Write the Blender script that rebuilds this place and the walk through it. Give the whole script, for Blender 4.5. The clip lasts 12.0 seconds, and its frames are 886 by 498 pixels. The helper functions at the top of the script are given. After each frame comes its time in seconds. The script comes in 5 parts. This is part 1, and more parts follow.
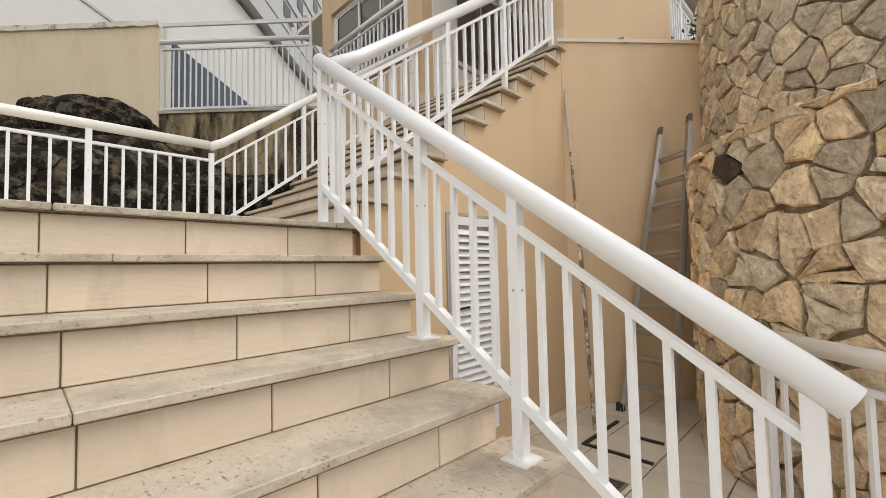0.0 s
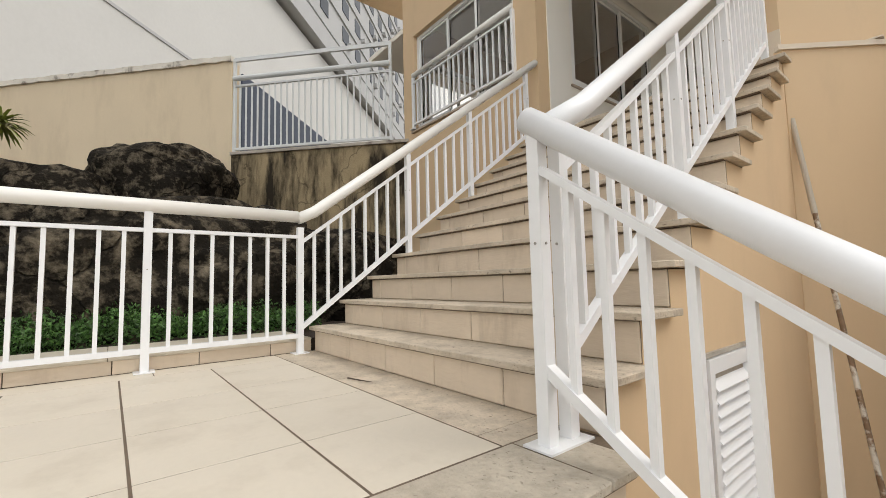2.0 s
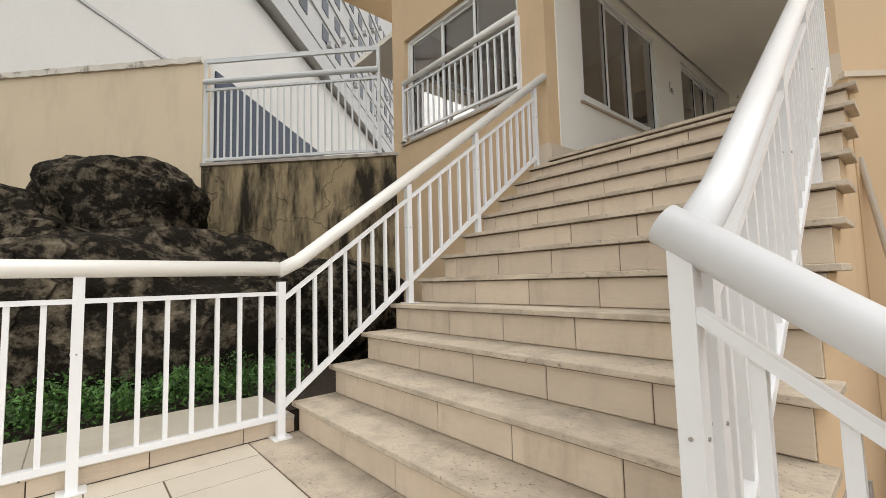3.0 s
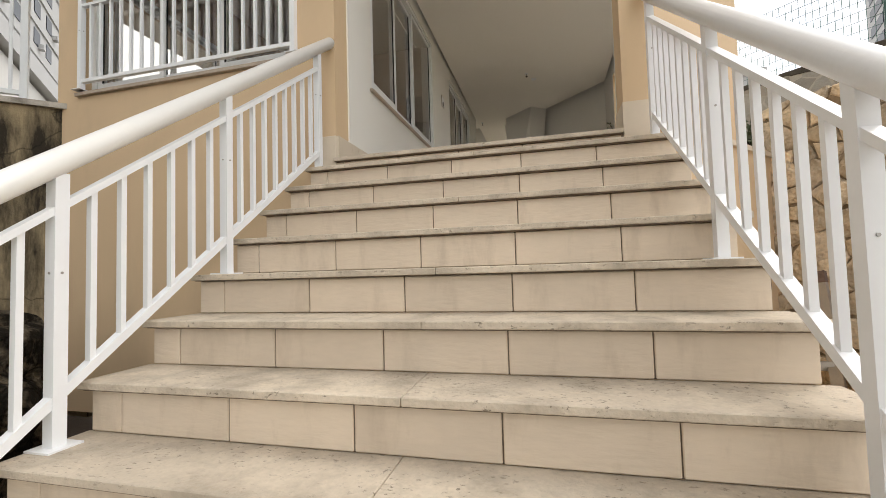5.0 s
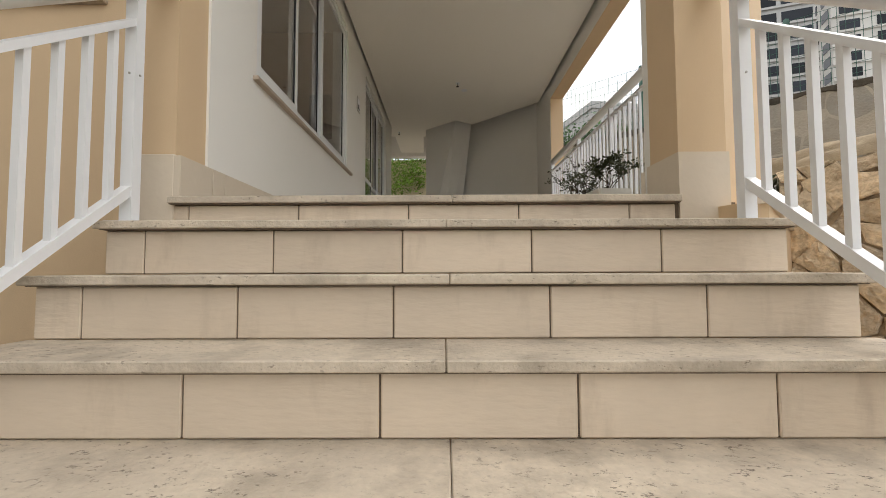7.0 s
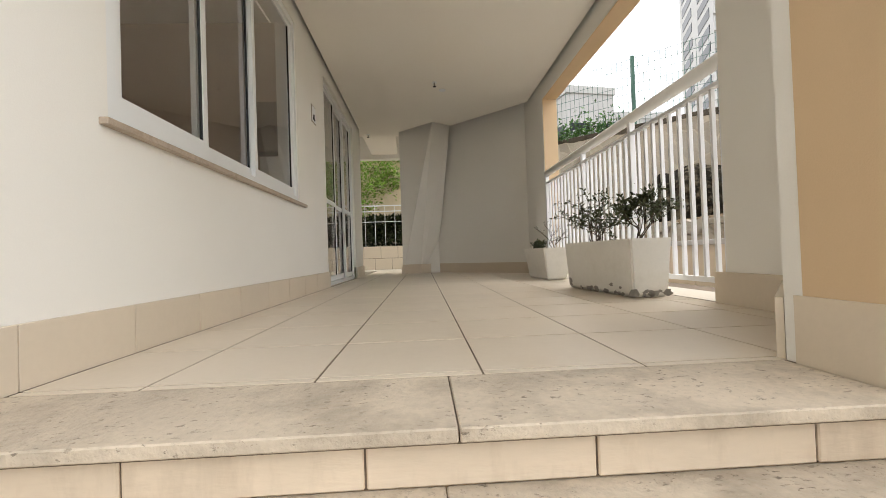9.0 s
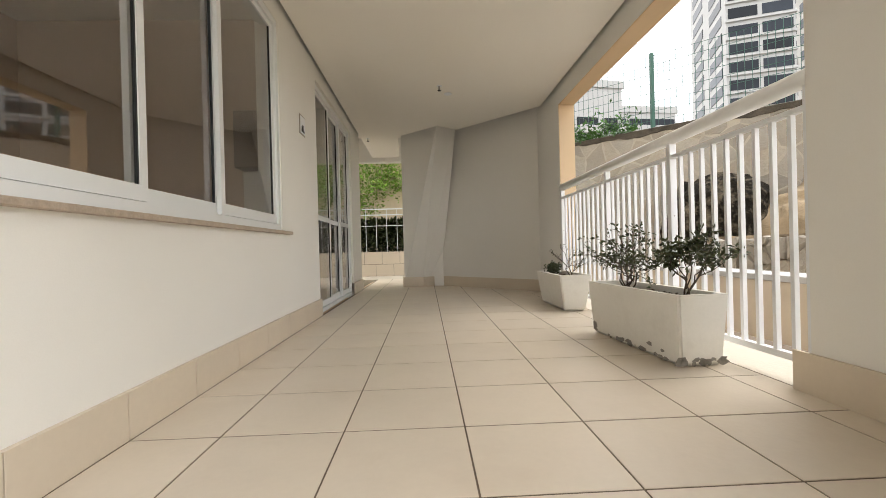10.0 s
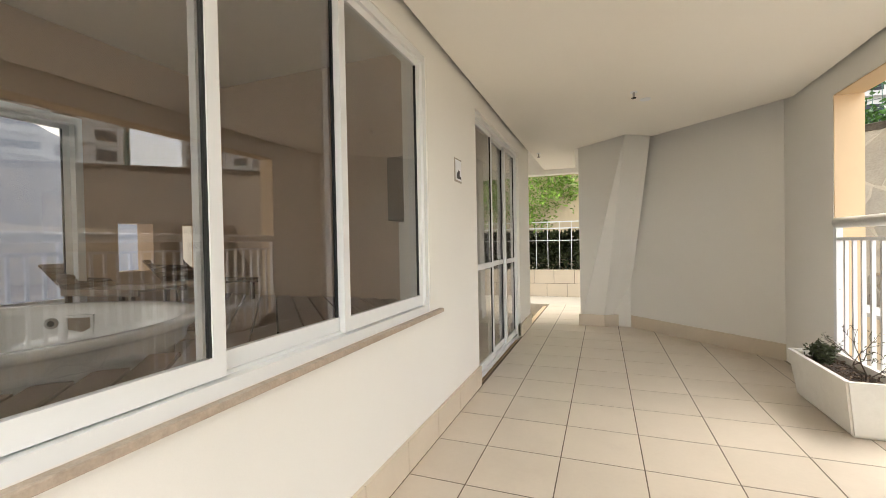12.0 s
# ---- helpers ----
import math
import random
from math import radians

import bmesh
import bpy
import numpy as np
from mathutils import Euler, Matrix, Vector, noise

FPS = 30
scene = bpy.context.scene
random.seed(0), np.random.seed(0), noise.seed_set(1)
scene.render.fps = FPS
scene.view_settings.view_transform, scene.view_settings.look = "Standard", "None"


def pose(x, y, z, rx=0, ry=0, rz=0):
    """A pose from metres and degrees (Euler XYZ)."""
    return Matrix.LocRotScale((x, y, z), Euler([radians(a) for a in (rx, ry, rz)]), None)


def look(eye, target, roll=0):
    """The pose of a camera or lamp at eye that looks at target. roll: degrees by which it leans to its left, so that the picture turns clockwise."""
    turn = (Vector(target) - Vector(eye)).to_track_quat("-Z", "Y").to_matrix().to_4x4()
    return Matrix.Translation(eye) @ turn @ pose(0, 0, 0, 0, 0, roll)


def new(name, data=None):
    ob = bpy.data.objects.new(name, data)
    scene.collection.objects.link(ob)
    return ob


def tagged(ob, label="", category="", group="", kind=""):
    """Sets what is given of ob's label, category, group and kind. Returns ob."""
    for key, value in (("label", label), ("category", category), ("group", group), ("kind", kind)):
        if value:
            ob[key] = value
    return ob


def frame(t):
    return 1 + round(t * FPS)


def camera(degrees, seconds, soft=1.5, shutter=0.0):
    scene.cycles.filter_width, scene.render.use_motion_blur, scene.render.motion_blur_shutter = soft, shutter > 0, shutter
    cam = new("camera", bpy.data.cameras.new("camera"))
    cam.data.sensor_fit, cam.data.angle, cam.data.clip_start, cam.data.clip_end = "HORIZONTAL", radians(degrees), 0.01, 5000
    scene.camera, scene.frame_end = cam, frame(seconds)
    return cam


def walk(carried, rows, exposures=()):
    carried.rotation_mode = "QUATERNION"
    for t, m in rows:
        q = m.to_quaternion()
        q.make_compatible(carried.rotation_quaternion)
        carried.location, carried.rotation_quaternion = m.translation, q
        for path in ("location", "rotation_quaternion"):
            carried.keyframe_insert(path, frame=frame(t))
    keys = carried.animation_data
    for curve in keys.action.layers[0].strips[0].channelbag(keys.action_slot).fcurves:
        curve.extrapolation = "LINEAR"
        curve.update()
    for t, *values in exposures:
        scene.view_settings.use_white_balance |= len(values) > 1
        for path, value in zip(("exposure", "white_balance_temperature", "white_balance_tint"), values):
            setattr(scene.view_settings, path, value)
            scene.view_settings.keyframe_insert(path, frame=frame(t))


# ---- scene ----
TRUE_SIZE = 1.09  # metres for one unit of the plan below
cam = camera(93.1, 12.0, soft=0.8)
PATH = [
    (0, (2.082, -1.104, -0.243), (0.678, 0.317, -0.15), -1.2),
    (0.5, (1.65, -1.084, -0.059), (0.182, 0.272, 0.039), -1.5),
    (1, (1.312, -1.042, 0.133), (-0.224, 0.233, 0.253), -1.5),
    (1.5, (1.052, -0.963, 0.293), (-0.498, 0.292, 0.445), -1.4),
    (2, (0.772, -0.902, 0.467), (-0.789, 0.338, 0.622), -1.4),
    (2.5, (0.527, -0.806, 0.655), (-1.031, 0.439, 0.81), -1.3),
    (3, (0.283, -0.751, 0.85), (-1.217, 0.564, 1.002), -1.5),
    (3.2, (0.193, -0.702, 0.901), (-1.274, 0.649, 1.054), -1.2),
    (4.8, (-0.536, -0.072, 1.229), (-1.195, 1.813, 1.325), -1.6),
    (5, (-0.639, 0.061, 1.219), (-1.123, 1.999, 1.314), -1.7),
    (5.5, (-0.805, 0.393, 1.255), (-1.118, 2.366, 1.359), -1.8),
    (6, (-0.942, 0.706, 1.416), (-1.15, 2.692, 1.528), -1.6),
    (6.5, (-1.026, 0.968, 1.586), (-1.068, 2.964, 1.697), -1.7),
    (7, (-1.058, 1.202, 1.761), (-1.068, 3.199, 1.862), -0.2),
    (7.5, (-1.078, 1.407, 1.918), (-1.026, 3.405, 1.999), -0.4),
    (7.7, (-1.068, 1.499, 1.97), (-1.001, 3.497, 2.036), -0.7),
    (9.3, (-1.097, 2.186, 2.434), (-0.991, 4.183, 2.458), -2.2),
    (9.5, (-1.111, 2.285, 2.494), (-0.993, 4.282, 2.511), -2.1),
    (10, (-1.059, 2.507, 2.67), (-0.979, 4.505, 2.666), -1.5),
    (10.5, (-1.072, 2.695, 2.819), (-1.051, 4.695, 2.806), -1.3),
    (11, (-1.054, 2.868, 2.961), (-1.208, 4.862, 2.945), -1.2),
    (11.5, (-1.04, 3.042, 3.12), (-1.484, 4.992, 3.098), -0.9),
    (12, (-1.13, 3.283, 3.235), (-1.84, 5.152, 3.207), -1.1),
]
walk(cam, [(t, look(Vector(eye) * TRUE_SIZE, Vector(target) * TRUE_SIZE, roll)) for t, eye, target, roll in PATH],
     exposures=[(0.0, 0.09), (1.5, 0.09), (3.0, 0.14), (5.0, 0.36), (6.0, 0.27), (7.5, 0.32), (9.3, 1.1), (10.5, 1.20), (12.0, 1.70)])

# ---- world and light ----
SUN_AZ, SUN_EL = radians(60), radians(55)
world = bpy.data.worlds.new("world")
scene.world = world
world.use_nodes = True
wn, wl = world.node_tree.nodes, world.node_tree.links
sky = wn.new("ShaderNodeTexSky")
sky.sky_type, sky.sun_disc = "NISHITA", False
sky.sun_elevation, sky.sun_rotation = SUN_EL, SUN_AZ
sky.dust_density = 3.0
wco = wn.new("ShaderNodeTexCoord")
cloud = wn.new("ShaderNodeTexNoise")
cloud.inputs["Scale"].default_value, cloud.inputs["Detail"].default_value = 3.0, 6
wl.new(wco.outputs["Generated"], cloud.inputs["Vector"])
cramp = wn.new("ShaderNodeMapRange")
for k, v in (("From Min", 0.36), ("From Max", 0.56), ("To Min", 0.42), ("To Max", 1.0)):
    cramp.inputs[k].default_value = v
wl.new(cloud.outputs["Fac"], cramp.inputs["Value"])
cmix = wn.new("ShaderNodeMix")
cmix.data_type = "RGBA"
wl.new(cramp.outputs["Result"], cmix.inputs["Factor"])
wl.new(sky.outputs["Color"], cmix.inputs["A"])
cmix.inputs["B"].default_value = (9.6, 9.5, 9.3, 1)
wl.new(cmix.outputs["Result"], wn["Background"].inputs["Color"])
wn["Background"].inputs["Strength"].default_value = 0.146
sun = new("sun", bpy.data.lights.new("sun", "SUN"))
sun.data.energy, sun.data.angle, sun.data.color = 0.95, radians(28), (1.0, 0.96, 0.9)
sun.matrix_world = look((math.sin(SUN_AZ) * 20, math.cos(SUN_AZ) * 20, 20 * math.tan(SUN_EL)), (0, 0, 0))


# ---- materials ----
def mat(name, col, rough=0.6, var=0.1, scale=4.0, fine=60.0, bump=0.1, metal=0.0, rnd=0.0, island=0.0, stain=None, samt=0.0, sscale=2.0, pits=0.0, coat=0.0, streak=1.0, tone=None, spec=0.5, lo=0.5, hi=0.72, relief=0.01, cracks=0.0, brush=1.0):
    """Painted, stone or wooden surface: broad and fine variation, random tone for each piece, stains, pits."""
    m = bpy.data.materials.new(name)
    m.use_nodes = True
    n, l = m.node_tree.nodes, m.node_tree.links
    b = n["Principled BSDF"]
    g = n.new("ShaderNodeNewGeometry")
    t1, t2 = n.new("ShaderNodeTexNoise"), n.new("ShaderNodeTexNoise")
    for t, sc, de in ((t1, scale, 4), (t2, fine, 3)):
        t.inputs["Scale"].default_value, t.inputs["Detail"].default_value = sc, de
        l.new(g.outputs["Position"], t.inputs["Vector"])
    if brush != 1.0:
        mb = n.new("ShaderNodeMapping")
        mb.inputs["Scale"].default_value = (1, 1, brush)
        l.new(g.outputs["Position"], mb.inputs["Vector"])
        l.new(mb.outputs["Vector"], t2.inputs["Vector"])

    def math_node(op, a, c):
        q = n.new("ShaderNodeMath")
        q.operation = op
        for k, v in ((0, a), (1, c)):
            if isinstance(v, float):
                q.inputs[k].default_value = v
            else:
                l.new(v, q.inputs[k])
        return q.outputs[0]
    f = math_node("MULTIPLY_ADD", t1.outputs["Fac"], 2.0 * var)
    n[f.node.name].inputs[2].default_value = 1.0 - var
    f2 = math_node("MULTIPLY_ADD", t2.outputs["Fac"], var)
    n[f2.node.name].inputs[2].default_value = 1.0 - var / 2
    f = math_node("MULTIPLY", f, f2)
    for amount, src in ((rnd, "obj"), (island, "isl")):
        if amount:
            o = n.new("ShaderNodeObjectInfo").outputs["Random"] if src == "obj" else g.outputs["Random Per Island"]
            r = math_node("MULTIPLY_ADD", o, 2.0 * amount)
            n[r.node.name].inputs[2].default_value = 1.0 - amount
            f = math_node("MULTIPLY", f, r)
    sc = n.new("ShaderNodeVectorMath")
    sc.operation = "SCALE"
    sc.inputs[0].default_value = col
    l.new(f, sc.inputs["Scale"])
    out = sc.outputs[0]
    if tone:
        tr = n.new("ShaderNodeMath")
        tr.operation = "FRACT"
        tr.inputs[0].default_value = 0.0
        l.new(math_node("MULTIPLY", n.new("ShaderNodeObjectInfo").outputs["Random"], 7.31), tr.inputs[0])
        tm = n.new("ShaderNodeMix")
        tm.data_type = "RGBA"
        l.new(tr.outputs[0], tm.inputs["Factor"])
        tm.inputs["A"].default_value, tm.inputs["B"].default_value = (*col, 1), (*tone, 1)
        l.new(tm.outputs["Result"], sc.inputs[0])
    if stain:
        t3 = n.new("ShaderNodeTexNoise")
        t3.inputs["Scale"].default_value, t3.inputs["Detail"].default_value, t3.inputs["Roughness"].default_value = sscale, 8, 0.65
        m3 = n.new("ShaderNodeMapping")
        m3.inputs["Scale"].default_value = (1, 1, streak)
        l.new(g.outputs["Position"], m3.inputs["Vector"])
        l.new(m3.outputs["Vector"], t3.inputs["Vector"])
        r3 = n.new("ShaderNodeMapRange")
        r3.inputs["From Min"].default_value, r3.inputs["From Max"].default_value = lo, hi
        r3.inputs["To Max"].default_value = samt
        l.new(t3.outputs["Fac"], r3.inputs["Value"])
        mx = n.new("ShaderNodeMix")
        mx.data_type = "RGBA"
        l.new(r3.outputs["Result"], mx.inputs["Factor"])
        l.new(out, mx.inputs["A"])
        mx.inputs["B"].default_value = (*stain, 1)
        out = mx.outputs["Result"]
    height = t2.outputs["Fac"]
    if pits:
        tp = n.new("ShaderNodeTexNoise")
        tp.inputs["Scale"].default_value, tp.inputs["Detail"].default_value, tp.inputs["Roughness"].default_value = 75, 5, 0.7
        mp = n.new("ShaderNodeMapping")
        mp.inputs["Scale"].default_value = (0.6, 0.9, 1.0)
        l.new(g.outputs["Position"], mp.inputs["Vector"])
        l.new(mp.outputs["Vector"], tp.inputs["Vector"])
        rp = n.new("ShaderNodeMapRange")
        rp.inputs["From Min"].default_value, rp.inputs["From Max"].default_value = 0.585, 0.65
        rp.inputs["To Max"].default_value = pits
        l.new(tp.outputs["Fac"], rp.inputs["Value"])
        tq, rq = n.new("ShaderNodeTexNoise"), n.new("ShaderNodeMapRange")
        tq.inputs["Scale"].default_value, tq.inputs["Detail"].default_value = 4.5, 3
        l.new(g.outputs["Position"], tq.inputs["Vector"])
        rq.inputs["From Min"].default_value, rq.inputs["From Max"].default_value = 0.40, 0.60
        rq.inputs["To Min"].default_value, rq.inputs["To Max"].default_value = 0.2, 1.0
        l.new(tq.outputs["Fac"], rq.inputs["Value"])
        pit = math_node("MULTIPLY", rp.outputs["Result"], rq.outputs["Result"])
        mx = n.new("ShaderNodeMix")
        mx.data_type = "RGBA"
        l.new(pit, mx.inputs["Factor"])
        l.new(out, mx.inputs["A"])
        mx.inputs["B"].default_value = (0.13, 0.10, 0.07, 1)
        out = mx.outputs["Result"]
        height = math_node("SUBTRACT", height, pit)
    if cracks:
        vo, wob = n.new("ShaderNodeTexVoronoi"), n.new("ShaderNodeVectorMath")
        vo.feature = "DISTANCE_TO_EDGE"
        vo.inputs["Scale"].default_value = 0.8
        wob.operation = "MULTIPLY_ADD"
        l.new(t1.outputs["Color"], wob.inputs[0])
        wob.inputs[1].default_value = (0.5, 0.5, 0.5)
        l.new(g.outputs["Position"], wob.inputs[2])
        l.new(wob.outputs[0], vo.inputs["Vector"])
        rc = n.new("ShaderNodeMapRange")
        rc.inputs["From Min"].default_value, rc.inputs["From Max"].default_value = 0.002, 0.012
        rc.inputs["To Min"].default_value, rc.inputs["To Max"].default_value = cracks, 0.0
        l.new(vo.outputs["Distance"], rc.inputs["Value"])
        mx = n.new("ShaderNodeMix")
        mx.data_type = "RGBA"
        l.new(rc.outputs["Result"], mx.inputs["Factor"])
        l.new(out, mx.inputs["A"])
        mx.inputs["B"].default_value = (0.010, 0.008, 0.006, 1)
        out = mx.outputs["Result"]
        height = math_node("SUBTRACT", height, rc.outputs["Result"])
    l.new(out, b.inputs["Base Color"])
    b.inputs["Roughness"].default_value, b.inputs["Metallic"].default_value = rough, metal
    b.inputs["Coat Weight"].default_value, b.inputs["Specular IOR Level"].default_value = coat, spec
    if bump:
        bp = n.new("ShaderNodeBump")
        bp.inputs["Strength"].default_value, bp.inputs["Distance"].default_value = bump, relief
        l.new(height, bp.inputs["Height"])
        l.new(bp.outputs["Normal"], b.inputs["Normal"])
    return m


def glass(name, tint, rough=0.0):
    m = bpy.data.materials.new(name)
    m.use_nodes = True
    b = m.node_tree.nodes["Principled BSDF"]
    b.inputs["Base Color"].default_value = (*tint, 1)
    b.inputs["Transmission Weight"].default_value, b.inputs["Roughness"].default_value, b.inputs["IOR"].default_value = 1.0, rough, 1.66
    return m


M_BEIGE = mat("beige_paint", (0.66, 0.49, 0.305), 0.75, 0.06, 1.3, 220, 0.08, stain=(0.50, 0.375, 0.24), samt=0.35, streak=0.35)
M_CREAM = mat("cream_paint", (0.84, 0.82, 0.765), 0.7, 0.04, 1.0, 200, 0.06)
M_CEIL = mat("ceiling_paint", (0.90, 0.865, 0.79), 0.8, 0.02, 1.0, 150, 0.03)
M_WHITE = mat("white_enamel", (0.84, 0.85, 0.86), 0.32, 0.03, 8, 60, 0.03)
M_HAND = mat("ivory_handrail_enamel", (0.86, 0.85, 0.81), 0.3, 0.03, 8, 60, 0.03)
M_RISER = mat("cream_riser_tile", (0.69, 0.58, 0.45), 0.5, 0.09, 6, 16, 0.35, rnd=0.07, brush=4.0, relief=0.006, stain=(0.42, 0.33, 0.235), samt=0.5, sscale=7, streak=0.3, lo=0.53, hi=0.75)
M_TREAD = mat("travertine_tread", (0.60, 0.515, 0.405), 0.65, 0.26, 3, 60, 0.5, rnd=0.06, stain=(0.33, 0.28, 0.215), samt=0.8, sscale=5.5, pits=0.8, lo=0.45, hi=0.70)
M_JOINT = mat("dark_grout", (0.15, 0.112, 0.078), 0.9, 0.4, 9, 90, 0.2)
M_TILE = mat("cream_floor_tile", (0.67, 0.585, 0.475), 0.36, 0.06, 3.5, 40, 0.05, rnd=0.035, stain=(0.58, 0.48, 0.375), samt=0.3, sscale=3)
M_LTILE = mat("pale_landing_tile", (0.66, 0.60, 0.50), 0.45, 0.06, 3.5, 40, 0.06, rnd=0.03, stain=(0.46, 0.40, 0.31), samt=0.45, sscale=3)
M_BASE = mat("cream_skirting", (0.66, 0.57, 0.45), 0.5, 0.06, 3, 40, 0.08, rnd=0.03)
M_ALU = mat("white_aluminium", (0.80, 0.81, 0.80), 0.35, 0.02, 8, 50, 0.02)
M_RUBBER = mat("black_rubber", (0.015, 0.015, 0.015), 0.6, 0.2, 8, 50, 0.05)
M_SILL = mat("granite_sill", (0.45, 0.37, 0.29), 0.5, 0.25, 30, 120, 0.15, stain=(0.25, 0.18, 0.12), samt=0.4, sscale=9)
M_STONE = mat("fieldstone", (0.78, 0.585, 0.355), 0.9, 0.55, 9, 30, 1.0, rnd=0.30, tone=(0.60, 0.515, 0.40), stain=(0.31, 0.21, 0.12), samt=0.75, sscale=14, relief=0.03, spec=0.2)
# the dark stain colour paints joint shadows in places over pale mortar
M_MORTAR = mat("stone_wall_mortar", (0.42, 0.335, 0.235), 0.95, 0.35, 6, 50, 0.8, stain=(0.12, 0.085, 0.05), samt=0.85, sscale=5, lo=0.42, hi=0.6)
M_PAVE = mat("crazy_paving", (0.42, 0.37, 0.30), 0.85, 0.28, 4, 30, 0.6, rnd=0.2, tone=(0.36, 0.335, 0.29), stain=(0.24, 0.19, 0.13), samt=0.5, relief=0.02)
M_PAVEJ = mat("pale_mortar", (0.50, 0.45, 0.37), 0.9, 0.25, 4, 50, 0.5, stain=(0.24, 0.19, 0.13), samt=0.6)
M_ROCK = mat("dark_boulder", (0.015, 0.0125, 0.009), 0.95, 0.6, 2.2, 24, 1.0, stain=(0.21, 0.175, 0.125), samt=0.9, sscale=6, spec=0.12, lo=0.49, hi=0.70, relief=0.04, cracks=0.6)
M_STAINED = mat("stained_concrete", (0.35, 0.275, 0.165), 0.9, 0.35, 3, 60, 0.7, stain=(0.022, 0.018, 0.013), samt=0.97, sscale=3.0, streak=0.22, lo=0.43, hi=0.60, spec=0.2, cracks=0.5)
M_SOIL = mat("soil", (0.05, 0.035, 0.025), 0.95, 0.4, 20, 120, 1.0)
M_LEAF = mat("green_leaf", (0.045, 0.13, 0.016), 0.5, 0.3, 8, 80, 0.1, island=0.5)
M_DLEAF = mat("dark_leaf", (0.05, 0.062, 0.022), 0.55, 0.3, 8, 80, 0.1, island=0.45)
M_BARK = mat("bark", (0.075, 0.055, 0.04), 0.9, 0.3, 30, 120, 0.6)
M_CONC = mat("weathered_concrete", (0.44, 0.40, 0.34), 0.9, 0.25, 2.5, 50, 0.5, stain=(0.13, 0.11, 0.09), samt=0.85, sscale=4)
M_POT = mat("white_planter_paint", (0.80, 0.78, 0.72), 0.6, 0.06, 4, 50, 0.05, stain=(0.55, 0.52, 0.45), samt=0.35, sscale=4)
M_DECK = mat("dark_deck_board", (0.20, 0.135, 0.10), 0.5, 0.25, 5, 70, 0.25, rnd=0.2)
M_BROWN = mat("tan_interior_paint", (0.52, 0.385, 0.27), 0.8, 0.05, 2, 120, 0.04)
M_TUB = mat("white_acrylic", (0.88, 0.88, 0.86), 0.2, 0.02, 3, 40, 0.0)
M_WOOD = mat("dark_teak", (0.13, 0.085, 0.05), 0.6, 0.25, 10, 90, 0.3)
M_STEEL = mat("aluminium_ladder", (0.42, 0.40, 0.37), 0.4, 0.2, 8, 80, 0.05, metal=0.7)
M_POLE = mat("worn_pole", (0.20, 0.125, 0.07), 0.6, 0.4, 14, 60, 0.2, stain=(0.66, 0.62, 0.54), samt=0.9, sscale=8, lo=0.5, hi=0.58)
M_GREEN = mat("green_fence_paint", (0.03, 0.11, 0.08), 0.45, 0.1, 6, 60, 0.05)
M_FWALL = mat("white_facade", (0.48, 0.48, 0.475), 0.8, 0.08, 0.3, 8, 0.03)
M_GREYW = mat("pale_grey_wall", (0.64, 0.63, 0.60), 0.8, 0.08, 0.25, 6, 0.03)
M_NWALL = mat("neighbour_beige_wall", (0.70, 0.585, 0.415), 0.85, 0.08, 0.8, 40, 0.1, stain=(0.46, 0.37, 0.25), samt=0.4, sscale=1.6, streak=0.3)
M_DARKG = mat("dark_window_glass", (0.022, 0.027, 0.036), 0.3, 0.3, 0.2, 3, 0.0, rnd=0.5, spec=0.2)
M_BLUE = mat("slate_blue_wall", (0.035, 0.045, 0.072), 0.6, 0.3, 0.7, 20, 0.1)
M_GROUND = mat("ground_earth", (0.16, 0.14, 0.11), 0.95, 0.3, 0.6, 12, 0.3)
M_STRIP = mat("cement_strip", (0.47, 0.42, 0.345), 0.7, 0.1, 4, 50, 0.2, stain=(0.3, 0.26, 0.2), samt=0.4)
M_RUBBLE = mat("grey_rubble_stone", (0.74, 0.595, 0.41), 0.9, 0.55, 9, 30, 1.0, rnd=0.28, tone=(0.60, 0.52, 0.41), stain=(0.30, 0.22, 0.14), samt=0.7, sscale=14, relief=0.03, spec=0.2)
M_COVER = mat("garden_leaf", (0.055, 0.13, 0.025), 0.55, 0.3, 8, 80, 0.1, island=0.6)
M_VINE = mat("bright_vine_leaf", (0.22, 0.36, 0.055), 0.5, 0.3, 8, 80, 0.1, island=0.5)
M_PALM = mat("yellow_green_blade", (0.20, 0.23, 0.05), 0.5, 0.3, 8, 80, 0.1, island=0.5)
M_MULCH = mat("bark_litter", (0.11, 0.075, 0.05), 0.9, 0.3, 20, 90, 0.3, island=0.6)
M_LOTCAP = mat("chipped_pale_cement", (0.66, 0.62, 0.54), 0.9, 0.2, 3, 50, 0.6, stain=(0.16, 0.13, 0.10), samt=0.85, sscale=5, lo=0.53, hi=0.66)
M_COPE = mat("blackened_cement", (0.10, 0.085, 0.065), 0.95, 0.5, 5, 40, 0.7, stain=(0.03, 0.026, 0.02), samt=0.8, sscale=4)
M_NOSE = mat("weathered_grey_travertine", (0.49, 0.435, 0.35), 0.75, 0.24, 4, 50, 0.6, rnd=0.06, stain=(0.26, 0.225, 0.175), samt=0.7, sscale=9, pits=0.65, lo=0.45, hi=0.72)
M_DARKSTONE = mat("burnt_stone", (0.06, 0.04, 0.028), 0.8, 0.4, 8, 30, 1.0, stain=(0.2, 0.12, 0.07), samt=0.6, sscale=6, relief=0.03)
M_GLASS = glass("window_glass", (0.95, 0.94, 0.915))


